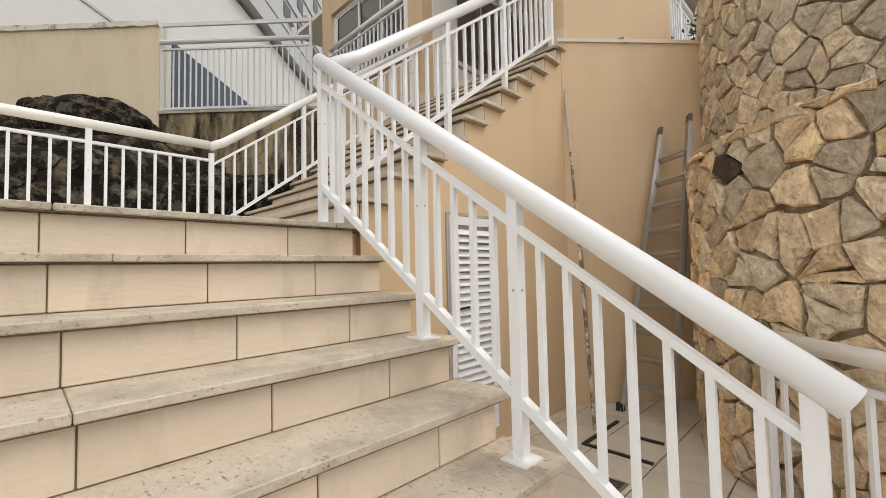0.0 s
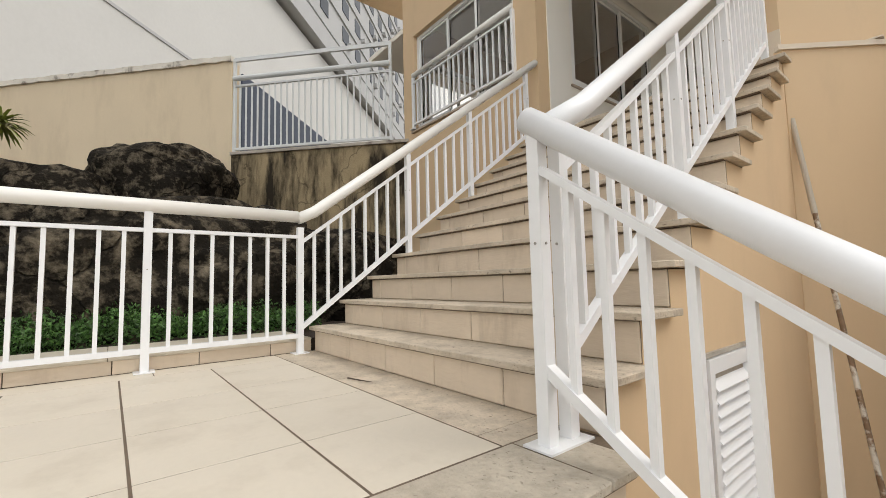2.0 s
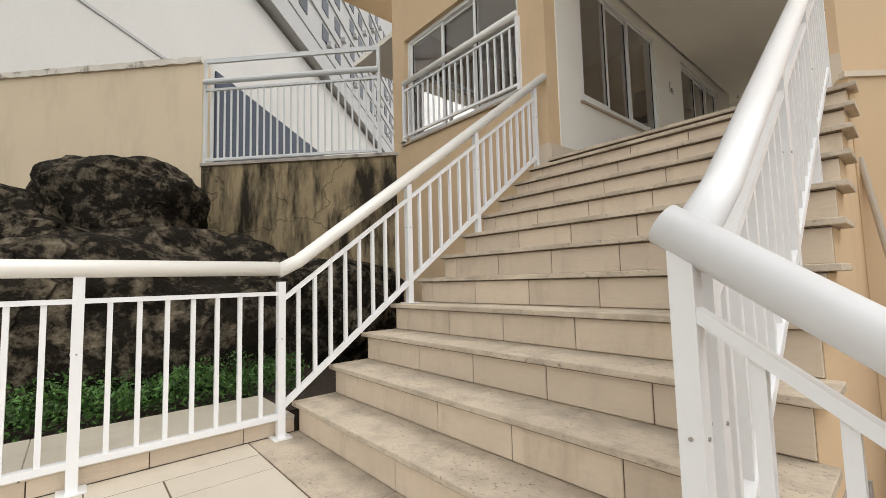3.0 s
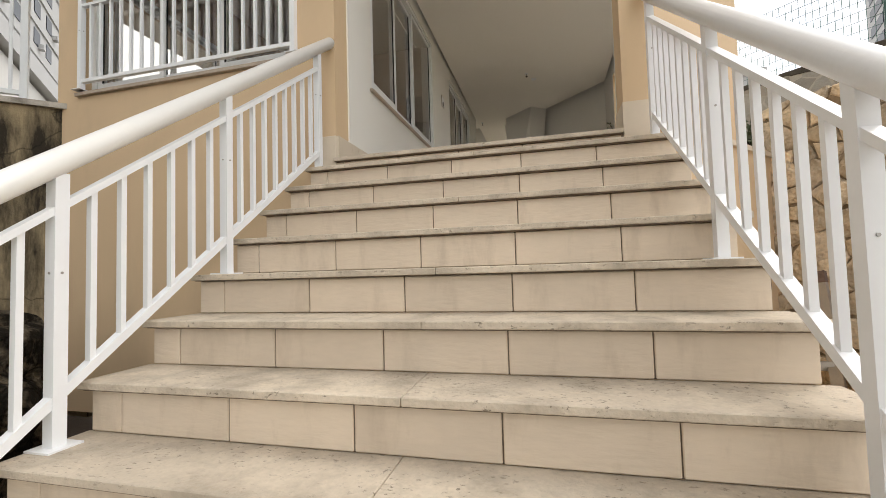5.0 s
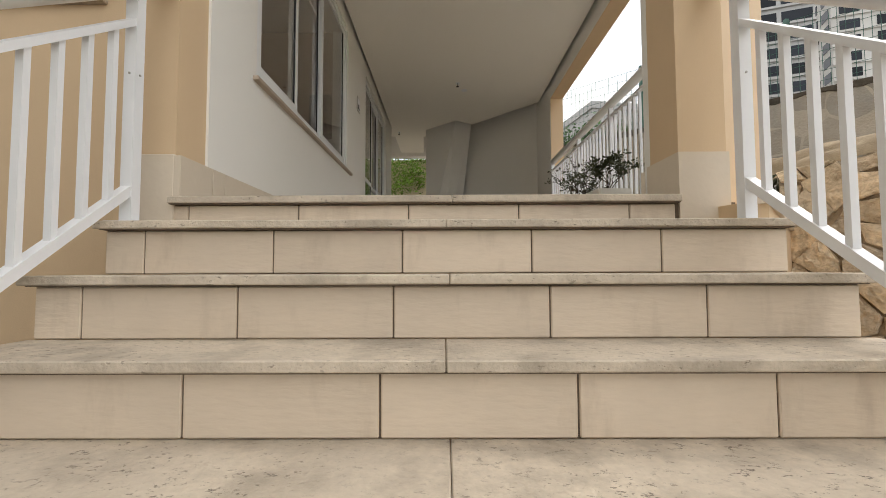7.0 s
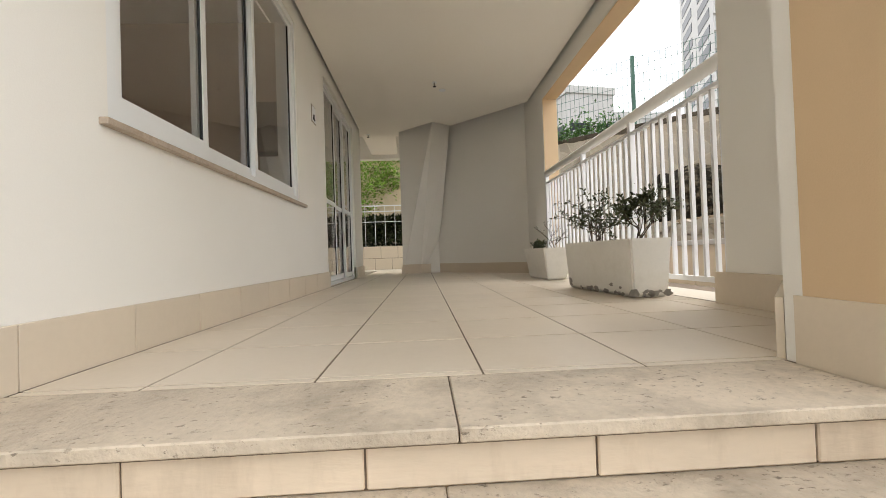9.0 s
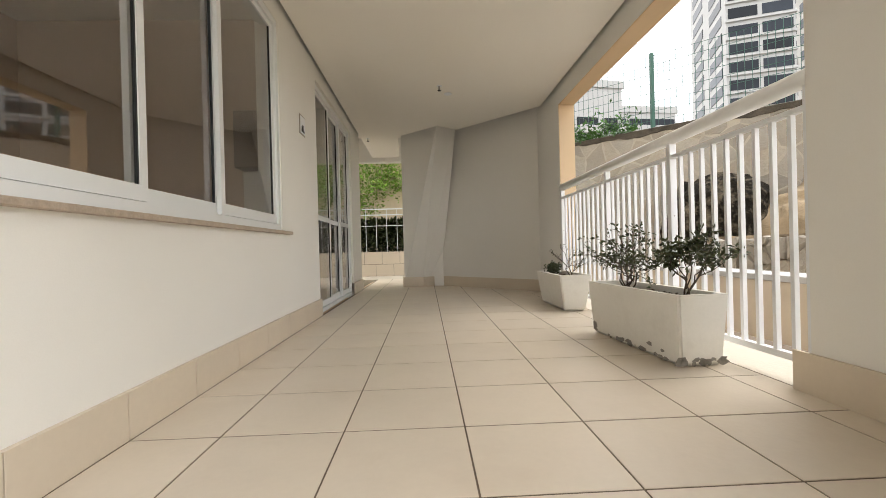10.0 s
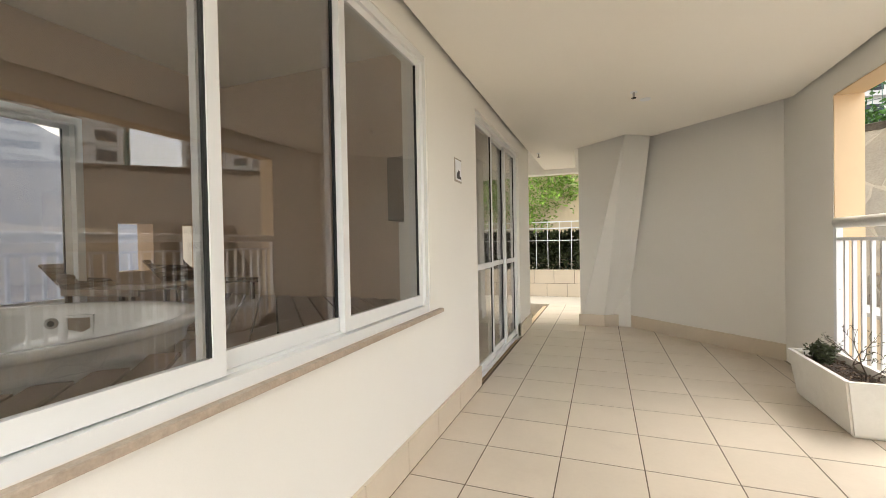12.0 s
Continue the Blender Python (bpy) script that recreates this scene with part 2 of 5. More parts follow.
# ---- mesh helpers ----
def part(name, bm, material, parent=None, label="", smooth=False):
    me = bpy.data.meshes.new(name)
    bm.to_mesh(me)
    bm.free()
    me.materials.append(material)
    if smooth:
        me.shade_smooth()
    ob = new(name, me)
    if parent:
        ob.parent = parent
    if label:
        ob["label"] = label
    return ob


def empty(name, at=(0, 0, 0)):
    ob = new(name)
    ob.empty_display_size = 0.1
    ob.location = at
    return ob


def box(bm, x0, x1, y0, y1, z0, z1):
    v = [bm.verts.new(p) for p in ((x0, y0, z0), (x1, y0, z0), (x1, y1, z0), (x0, y1, z0), (x0, y0, z1), (x1, y0, z1), (x1, y1, z1), (x0, y1, z1))]
    for q in ((3, 2, 1, 0), (4, 5, 6, 7), (0, 1, 5, 4), (1, 2, 6, 5), (2, 3, 7, 6), (3, 0, 4, 7)):
        bm.faces.new([v[i] for i in q])
    return v


def boxes(*dims, bevel=0.0, weld=False):
    bm = bmesh.new()
    for d in dims:
        box(bm, *d)
    if weld:
        bmesh.ops.remove_doubles(bm, verts=bm.verts[:], dist=0.0005)
    if bevel:
        bmesh.ops.bevel(bm, geom=bm.edges[:], offset=bevel, segments=1, affect="EDGES")
    return bm


def prism(poly, z0, z1, bm=None):
    """Upright block over a plan outline, given counter-clockwise."""
    bm = bm or bmesh.new()
    a = [bm.verts.new((x, y, z0)) for x, y in poly]
    b = [bm.verts.new((x, y, z1)) for x, y in poly]
    n = len(poly)
    bm.faces.new(a[::-1])
    bm.faces.new(b)
    for i in range(n):
        bm.faces.new((a[i], a[(i + 1) % n], b[(i + 1) % n], b[i]))
    return bm


def profile(poly, axis, c0, c1, bm=None):
    """A block drawn from an outline: axis x takes (y, z), axis y takes (x, z)."""
    bm = bm or bmesh.new()
    put = (lambda p, c: (c, p[0], p[1])) if axis == "x" else (lambda p, c: (p[0], c, p[1]))
    a = [bm.verts.new(put(p, c0)) for p in poly]
    b = [bm.verts.new(put(p, c1)) for p in poly]
    n = len(poly)
    bm.faces.new(a)
    bm.faces.new(b[::-1])
    for i in range(n):
        bm.faces.new((a[i], b[i], b[(i + 1) % n], a[(i + 1) % n]))
    bmesh.ops.recalc_face_normals(bm, faces=bm.faces[:])
    return bm


def bar(bm, p, q, w, d, up=(0, 0, 1)):
    """A square-edged bar from p to q, w wide across and d deep along up."""
    p, q = Vector(p), Vector(q)
    ahead = (q - p).normalized()
    side = ahead.cross(Vector(up))
    side = side.normalized() if side.length > 1e-4 else Vector((1, 0, 0))
    top = side.cross(ahead).normalized()
    v = [bm.verts.new(c + side * sx * w / 2 + top * sz * d / 2) for c in (p, q) for sx, sz in ((-1, -1), (1, -1), (1, 1), (-1, 1))]
    for f in ((3, 2, 1, 0), (4, 5, 6, 7), (0, 1, 5, 4), (1, 2, 6, 5), (2, 3, 7, 6), (3, 0, 4, 7)):
        bm.faces.new([v[i] for i in f])
    return bm


def tube(points, r, seg=14, bm=None, taper=None):
    """A round tube along points with mitred bends and closed ends."""
    bm = bm or bmesh.new()
    pts = [Vector(p) for p in points]
    rings = []
    for i, p in enumerate(pts):
        a = (p - pts[i - 1]).normalized() if i else (pts[1] - p).normalized()
        b = (pts[i + 1] - p).normalized() if i + 1 < len(pts) else a
        t = (a + b).normalized()
        k = 1 / max(0.5, t.dot(a))
        side = t.cross(Vector((0, 0, 1)))
        side = side.normalized() if side.length > 1e-3 else Vector((1, 0, 0))
        up = side.cross(t).normalized()
        bend = (b - a)
        rr = r * (taper[i] if taper else 1)
        ring = []
        for j in range(seg):
            w = 2 * math.pi * j / seg
            o = side * math.cos(w) + up * math.sin(w)
            if bend.length > 1e-3:
                bn = (bend - t * bend.dot(t)).normalized()
                o = o + bn * o.dot(bn) * (k - 1)
            ring.append(bm.verts.new(p + o * rr))
        rings.append(ring)
    for a, b in zip(rings, rings[1:]):
        for j in range(seg):
            bm.faces.new((a[j], a[(j + 1) % seg], b[(j + 1) % seg], b[j]))
    bm.faces.new(rings[0][::-1])
    bm.faces.new(rings[-1])
    return bm


def structure(ob, label=""):
    return tagged(ob, label=label, kind="structure")


def share(name, me, parent, m):
    ob = new(name, me)
    ob.parent = parent
    ob.matrix_basis = m
    return ob


def block_mesh(name, sx, sy, sz, material, bevel=0.003):
    """Mesh of a small block centred on its own origin, edges eased."""
    bm = boxes((-sx / 2, sx / 2, -sy / 2, sy / 2, -sz / 2, sz / 2))
    if bevel:
        bmesh.ops.bevel(bm, geom=bm.edges[:], offset=bevel, segments=1, affect="EDGES")
    me = bpy.data.meshes.new(name)
    bm.to_mesh(me)
    bm.free()
    me.materials.append(material)
    return me


# ---- dimensions ----
RISE, GO_UP, GO_LOW = 0.175, 0.2323, 0.231
Y1, X0 = 0.256, 0.185
FLOOR, YARD, CEIL = 2.045, -9 * RISE, 4.47
XL, XR = -2.20, 0.11
LAND_Y0 = -2.6


def y_riser(i):
    return Y1 + (i - 1) * GO_UP


def x_riser(k):
    return X0 + k * GO_LOW


# ---- ground, platform, stairs cores ----
ground = structure(part("ground", boxes((-1500, 1500, -1500, 1500, -2.0, YARD - 0.06)), M_GROUND), "bare earth ground around the house")

saw = [(Y1 + 0.012, YARD), (Y1 + 0.012, RISE - 0.032)]
for i in range(1, 12):
    saw += [(y_riser(i + 1) + 0.012, i * RISE - 0.032), (y_riser(i + 1) + 0.012, (FLOOR if i == 11 else (i + 1) * RISE) - 0.032)]
saw += [(3.0, FLOOR - 0.032), (3.0, YARD)]
stair_up = structure(part("stairs_upper", profile(saw, "x", XL + 0.02, 0.065), M_BEIGE), "beige rendered masonry staircase up to the porch")
saw = [(x_riser(9) - 0.012, YARD)]
for k in range(8, -1, -1):
    saw += [(x_riser(k) - 0.012 + GO_LOW, -(k + 1) * RISE - 0.032), (x_riser(k) - 0.012, -(k + 1) * RISE - 0.032)]
saw += [(X0 - 0.012, -0.032), (-2.2, -0.032), (-2.2, YARD)]
stair_low = structure(part("stairs_lower", profile(saw, "y", LAND_Y0, 0.14), M_BEIGE), "beige rendered masonry staircase up to the landing")
landing_fill = structure(part("landing_base", boxes((-2.2, 0.02, 0.141, Y1 + 0.012, YARD, -0.032)), M_BEIGE))

plat = [(-2.2, 3.0), (-0.02, 2.845), (0.02, 2.68), (0.07, 2.66), (1.10, 3.82), (1.10, 11.5), (-2.2, 11.5)]
platform = structure(part("porch_platform", prism(plat, YARD, FLOOR - 0.045), M_BEIGE), "tall beige rendered wall of the porch platform")

# ---- porch walls ----
XW = -2.10
SW, SD = (3.47, 5.59, 2.83, 4.34), (6.64, 8.53, FLOOR, 4.35)
wall_left = structure(part("wall_porch_left", boxes(
    (XW - 0.16, XW, 3.02, SW[0], FLOOR - 0.05, 4.85), (XW - 0.16, XW, SW[0], SW[1], FLOOR - 0.05, SW[2]), (XW - 0.16, XW, SW[0], SW[1], SW[3], 4.85),
    (XW - 0.16, XW, SW[1], SD[0], FLOOR - 0.05, 4.85), (XW - 0.16, XW, SD[0], SD[1], SD[3], 4.85), (XW - 0.16, XW, SD[1], 9.30, FLOOR - 0.05, 4.85), weld=True), M_CREAM), "cream painted porch wall with windows")
WX0, WX1, WZ0, WZ1 = -4.55, -2.44, 2.86, 4.42
wall_front = structure(part("wall_front", boxes(
    (-4.85, WX0, 2.82, 3.02, 0.1, 7.5), (WX0, WX1, 2.82, 3.02, 0.1, WZ0), (WX0, WX1, 2.82, 3.02, WZ1, 7.5),
    (WX1, -2.203, 2.82, 3.02, 0.1, 7.5), (-2.203, XW - 0.012, 2.82, 3.02, FLOOR - 0.05, 7.5), weld=True), M_BEIGE), "beige painted front wall of the house")
pilaster_l = structure(part("trim_pilaster_left", boxes((-2.24, XW - 0.005, 2.802, 2.818, 11 * RISE, FLOOR + 0.17), bevel=0.004), M_BASE), "cream tiled plinth of the beige pilaster")
upper_floor = structure(part("wall_upper_floor", boxes((-2.2, 0.62, 2.82, 3.0, 4.95, 7.5), (-6.2, -4.86, 2.4, 12, 5.9, 6.1)), M_BEIGE), "beige wall and slab of the upper floor")
pil = [(-0.145, 2.83), (0.03, 2.83), (0.80, 3.62), (0.66, 4.13), (0.475, 4.13), (0.475, 3.76), (-0.145, 3.10)]
wall_skew = structure(part("wall_porch_pier", prism(pil, FLOOR - 0.05, 4.85), M_CREAM), "cream angled pier beside the porch stair")
pier_face = structure(part("trim_pier_face", prism([(-0.15, 2.818), (0.036, 2.818), (0.809, 3.612), (0.803, 3.618), (0.032, 2.824), (-0.146, 2.824), (-0.146, 3.04), (-0.15, 3.04)], FLOOR - 0.05, 4.84), M_BEIGE), "beige paint on the outer faces of the pier")
plinth_r = structure(part("trim_pilaster_right", prism([(-0.156, 2.806), (0.04, 2.806), (0.04, 2.817), (-0.151, 2.817), (-0.151, 3.06), (-0.156, 3.06)], 11 * RISE, FLOOR + 0.17), M_BASE), "cream tiled plinth of the pier")
cap = structure(part("coping", prism([(0.03, 2.66), (0.06, 2.625), (1.12, 3.815), (1.08, 3.85)], FLOOR - 0.055, FLOOR - 0.02), M_BASE), "thin cream coping on the platform edge")
header = structure(part("wall_porch_header", boxes((0.50, 0.68, 4.0, 7.29, 4.29, 4.85), (0.50, 0.68, 7.29, 8.4, FLOOR - 0.05, 4.85)), M_CREAM), "cream beam and pier of the porch opening")
soffit = structure(part("trim_header_soffit", boxes((0.505, 0.684, 4.14, 7.285, 4.282, 4.289), (0.505, 0.684, 7.281, 7.289, FLOOR, 4.28), (0.681, 0.688, 4.19, 8.4, 4.29, 4.85)), M_BEIGE), "beige reveal of the porch opening")
wall_back = structure(part("wall_porch_back", prism([(0.50, 8.19), (0.60, 8.33), (-0.50, 9.75), (-1.40, 9.85), (-1.40, 9.52), (-0.78, 9.52)], FLOOR - 0.05, 4.85), M_CREAM), "cream angled back wall of the porch")
bm = bmesh.new()
lo = [bm.verts.new((x, y, FLOOR)) for x, y in ((-1.43, 9.50), (-1.13, 9.50), (-0.83, 9.66), (-1.40, 9.9))]
hi = [bm.verts.new((x, y, 4.56)) for x, y in ((-1.43, 9.45), (-0.85, 8.83), (-0.55, 9.10), (-1.3, 9.9))]
bm.faces.new(lo[::-1]), bm.faces.new(hi)
for i in range(4):
    bm.faces.new((lo[i], lo[(i + 1) % 4], hi[(i + 1) % 4], hi[i]))
buttress = structure(part("wall_buttress", bm, M_CREAM), "cream leaning buttress at the end of the porch")
ceiling = structure(part("ceiling", prism([(-2.06, 2.83), (0.46, 2.83), (0.46, 7.87), (0.40, 7.93), (-0.55, 8.90), (-0.855, 8.68), (-1.47, 9.24), (-1.54, 10.75), (-2.06, 10.75)], CEIL, CEIL + 0.05), M_CEIL), "plain warm white plaster ceiling with a shadow gap")
slab = structure(part("ceiling_slab", boxes((-2.6, 0.69, 2.83, 11.0, 4.86, 4.95), (-6.4, -2.62, 3.03, 11.0, 4.86, 4.95)), M_CEIL), "concrete slab over the porch")
beam_far = structure(part("wall_passage_beam", boxes((-5.0, 0.6, 10.8, 11.0, 4.40, 4.86)), M_CREAM), "cream beam at the far end of the passage")

# house rooms behind the glass
deck_slab = structure(part("floor_spa_room", boxes((-4.75, -2.27, 3.03, 6.5, 2.1, 2.38)), M_JOINT))
spa_walls = structure(part("wall_spa_room", boxes((-4.95, -4.75, 3.03, 3.25, 2.1, 4.85), (-4.95, -4.75, 3.25, 5.25, 2.1, 2.78), (-4.95, -4.75, 3.25, 5.25, 4.2, 4.85), (-4.95, -4.75, 5.25, 5.5, 2.1, 4.85),
    (-4.95, -4.75, 5.5, 6.5, 2.1, 3.05), (-4.95, -4.75, 5.5, 6.5, 3.45, 4.85), (-4.95, -4.75, 5.78, 6.05, 3.05, 3.45), (-4.95, -4.75, 6.3, 6.5, 3.05, 3.45), (-4.75, -2.27, 6.5, 6.62, 2.1, 4.85), weld=True), M_BROWN), "tan walls of the spa room")
hall_walls = structure(part("wall_hall", boxes((-5.6, -5.4, 6.63, 9.2, 2.05, 4.85), (-5.4, -2.27, 9.0, 9.2, 2.05, 4.85), (-5.4, -2.27, 6.625, 6.66, 2.05, 4.85)), M_CREAM), "cream hall walls")
hall_floor = structure(part("floor_hall", boxes((-5.4, -2.2, 6.66, 9.0, 2.05, 2.098)), M_TILE))

# ---- neighbouring walls on the left ----
garden = structure(part("garden_bed", boxes((-12, -2.42, -8, 2.82, YARD - 0.05, 0.06)), M_SOIL), "planted soil bed below the boulders")
kerb = structure(part("kerb_landing", boxes((-2.80, -2.217, LAND_Y0, 0.24, YARD, 0.072)), M_JOINT), "low cream tiled kerb beside the landing")
WD = Vector((0.73, 0.683, 0))
WP = Vector((-7.08, 0.685, 0))
WN = Vector((-0.683, 0.73, 0))


def along(s, off=0.0, z=0.0):
    p = WP + WD * s + WN * off
    return Vector((p.x, p.y, z))


def skew_block(s0, s1, o0, o1, z0, z1, bm=None):
    return prism([along(s0, o0).xy, along(s1, o0).xy, along(s1, o1).xy, along(s0, o1).xy], z0, z1, bm)


lot_wall = structure(part("wall_neighbour_lot", skew_block(-12, 0, 0, 0.2, 0, 4.45), M_NWALL), "tall beige boundary wall")
bm = bmesh.new()
cols = []
rc = random.Random(41)
for k in range(121):
    u = -12 + 0.1 * k
    low, out = 4.435 + rc.uniform(-0.012, 0.01), 0.045 + rc.uniform(-0.012, 0.008)
    cols.append([bm.verts.new(along(u, o, z)) for o, z in ((-out, low), (-out + rc.uniform(0, 0.008), 4.535 + rc.uniform(-0.008, 0.004)), (0.23, 4.55), (0.23, 4.45))])
for a, c in zip(cols, cols[1:]):
    for q in range(4):
        bm.faces.new((a[q], c[q], c[(q + 1) % 4], a[(q + 1) % 4]))
bm.faces.new(cols[0]), bm.faces.new(cols[-1][::-1])
bmesh.ops.recalc_face_normals(bm, faces=bm.faces[:])
lot_cap = structure(part("coping_lot_wall", bm, M_LOTCAP), "chipped pale cement coping of the boundary wall")
low_wall = structure(part("wall_stained", skew_block(0, 3.4, 0.0, 0.3, 0, 2.74), M_STAINED), "dark stained retaining wall below the fence")
low_cap = structure(part("coping_stained_wall", skew_block(0, 3.4, -0.04, 0.32, 2.742, 2.79), M_CONC), "weathered cement coping")

# neighbour tower seen over the boundary wall
bd = empty("apartment_block")
tagged(bd, "white apartment block with windows over a blank grey plinth wall", "building")
FD, FN = Vector((-0.69, 0.724, 0)), Vector((-0.724, -0.69, 0))
FP = Vector((0.5, -0.87, 0)) + FN * 15.0


def fac(s, off, z):
    p = FP + FD * s + FN * off
    return Vector((p.x, p.y, z))


def fac_block(s0, s1, o0, o1, z0, z1, bm=None):
    return prism([fac(s1, o0, 0).xy, fac(s0, o0, 0).xy, fac(s0, o1, 0).xy, fac(s1, o1, 0).xy], z0, z1, bm)


part("plinth_wall", fac_block(-12, 90, 0, 10, -1.6, 20.6), M_GREYW, bd)
part("base_wall", fac_block(22.3, 90, -0.12, -0.01, -1.6, 13.25), M_BLUE, bd, "slate blue base wall")
part("joint_line", fac_block(-12, 19.0, -0.05, 0, 11.85, 12.0), M_FWALL, bd)
part("upper_wall", fac_block(-12, 90, -0.3, 10, 22.6, 50), M_FWALL, bd)
part("ledge", fac_block(-12, 90, -0.8, 10, 20.9, 22.6), M_FWALL, bd)
bmw = fac_block(0, 1.7, -0.06, 0.0, 0, 1.5)
me_win = part("window", bmw, M_DARKG, bd)
me_win.location = fac(24, -0.3, 24.6) - fac(0, 0, 0)
for f in range(6):
    part("floor_band", fac_block(-12, 90, -0.45, -0.3, 23.4 + 3.1 * f, 23.7 + 3.1 * f), M_FWALL, bd)
    for k in range(14):
        if f or k:
            share("window", me_win.data, bd, Matrix.Translation(fac(24.0 + 4.4 * k + (0.8 if k % 2 else 0), -0.3, 24.6 + 3.1 * f) - fac(0, 0, 0)))
            if (f + k) % 2:
                part("air_conditioner", fac_block(26.0 + 4.4 * k, 26.7 + 4.4 * k, -0.75, -0.3, 24.5 + 3.1 * f, 24.95 + 3.1 * f), M_FWALL, bd)

# ---- stone walls on the right ----
def voronoi(u0, u1, v0, v1, sx, sy, seed, jit=0.55):
    """Irregular cells over a strip, each as a list of (u, v), from jittered seeds."""
    rng = random.Random(seed)
    nu, nv = max(1, round((u1 - u0) / sx)), max(1, round((v1 - v0) / sy))
    pts = {}
    for i in range(-1, nu + 1):
        for j in range(-1, nv + 1):
            pts[i, j] = (u0 + (i + 0.5 + (0.5 if j % 2 else 0) + rng.uniform(-jit, jit)) * (u1 - u0) / nu, v0 + (j + 0.5 + rng.uniform(-jit, jit)) * (v1 - v0) / nv)
    cells = []
    for (i, j), p in pts.items():
        poly = [(u0, v0), (u1, v0), (u1, v1), (u0, v1)]
        for (a, b), q in pts.items():
            if (a, b) == (i, j) or abs(a - i) > 2 or abs(b - j) > 2:
                continue
            nx, ny = q[0] - p[0], (q[1] - p[1])
            c = (q[0] ** 2 - p[0] ** 2 + q[1] ** 2 - p[1] ** 2) / 2
            out = []
            for k in range(len(poly)):
                s, e = poly[k], poly[(k + 1) % len(poly)]
                ds, de = s[0] * nx + s[1] * ny - c, e[0] * nx + e[1] * ny - c
                if ds <= 0:
                    out.append(s)
                if ds * de < 0:
                    w = ds / (ds - de)
                    out.append((s[0] + (e[0] - s[0]) * w, s[1] + (e[1] - s[1]) * w))
            poly = out
            if len(poly) < 3:
                break
        if len(poly) >= 3:
            area = abs(sum(poly[k][0] * poly[(k + 1) % len(poly)][1] - poly[(k + 1) % len(poly)][0] * poly[k][1] for k in range(len(poly)))) / 2
            if area > 0.12 * sx * sy:
                cells.append(poly)
    return cells


def stones(parent, cells, surface, material, gap, depth, bulge, seed, name="stone", limit=300):
    """One object for each cell: a rough stone face, proud of the mortar."""
    rng = random.Random(seed)
    for n, poly in enumerate(cells):
        cu, cv = sum(p[0] for p in poly) / len(poly), sum(p[1] for p in poly) / len(poly)
        if n <= limit:
            bm = bmesh.new()
        rings = []
        d0 = depth * rng.uniform(0.6, 1.3)
        fine = []
        for k in range(len(poly)):
            a, b = poly[k], poly[(k + 1) % len(poly)]
            m = max(1, round(math.hypot(b[0] - a[0], b[1] - a[1]) / 0.12))
            for q in range(m):
                fine.append((a[0] + (b[0] - a[0]) * q / m + rng.uniform(-.018, .018), a[1] + (b[1] - a[1]) * q / m + rng.uniform(-.018, .018)))
        tilt = (rng.uniform(-.25, .25), rng.uniform(-.25, .25))
        for inset, dep in ((gap, -0.03), (gap + 0.003, d0 * 0.75), (gap + 0.014, d0), (gap + 0.05 + bulge * 2, d0 * 1.08)):
            ring = []
            for u, v in fine:
                ln = math.hypot(u - cu, v - cv) or 1
                k = max(0.25, 1 - inset / ln)
                uu, vv = cu + (u - cu) * k, cv + (v - cv) * k
                dd = dep + (rng.uniform(-.2, .2) * depth + ((uu - cu) * tilt[0] + (vv - cv) * tilt[1]) * bulge * 3 if dep > 0 else 0)
                ring.append(bm.verts.new(surface(uu, vv, dd)))
            rings.append(ring)
        c = bm.verts.new(surface(cu, cv, d0 * rng.uniform(1.04, 1.14)))
        N = len(fine)
        for a, b in zip(rings, rings[1:]):
            for k in range(N):
                bm.faces.new((a[k], a[(k + 1) % N], b[(k + 1) % N], b[k]))
        for k in range(N):
            bm.faces.new((rings[-1][k], rings[-1][(k + 1) % N], c))
        if n < limit:
            part(name, bm, material, parent)
    if len(cells) > limit:
        part("stone_rest", bm, material, parent)["kind"] = "stuff"


def poly_surface(plan, lean=0.0, z_ref=0.0):
    """Maps (u along a plan line, height, depth outwards) to a place; the line runs so that outwards is to its right."""
    pts = [Vector(p) for p in plan]
    acc = [0.0]
    for a, b in zip(pts, pts[1:]):
        acc.append(acc[-1] + (b - a).length)

    def at(u, v, d):
        for k in range(len(pts) - 1):
            if u <= acc[k + 1] or k == len(pts) - 2:
                w = (u - acc[k]) / (acc[k + 1] - acc[k])
                t = (pts[k + 1] - pts[k]).normalized()
                nrm = Vector((t.y, -t.x))
                ta = (pts[k] - pts[k - 1]).normalized() if k else t
                tb = (pts[k + 2] - pts[k + 1]).normalized() if k + 2 < len(pts) else t
                sm = (ta.lerp(t, min(1, 0.5 + w)) if w < 0.5 else t.lerp(tb, w - 0.5)).normalized()
                nrm = Vector((sm.y, -sm.x))
                p = pts[k].lerp(pts[k + 1], w) + nrm * (d - lean * (v - z_ref))
                return (p.x, p.y, v)
    return at, acc[-1]


def curve_plan(pts, step=0.25):
    """Smooth plan line through points."""
    v = [Vector(p) for p in pts]
    out = []
    for k in range(len(v) - 1):
        a, b, c, d = v[max(0, k - 1)], v[k], v[k + 1], v[min(len(v) - 1, k + 2)]
        n = max(2, round((c - b).length / step))
        for q in range(n):
            t = q / n
            out.append(0.5 * ((2 * b) + (c - a) * t + (2 * a - 5 * b + 4 * c - d) * t * t + (3 * b - a - 3 * c + d) * t ** 3))
    out.append(v[-1])
    return [(p.x, p.y) for p in out]


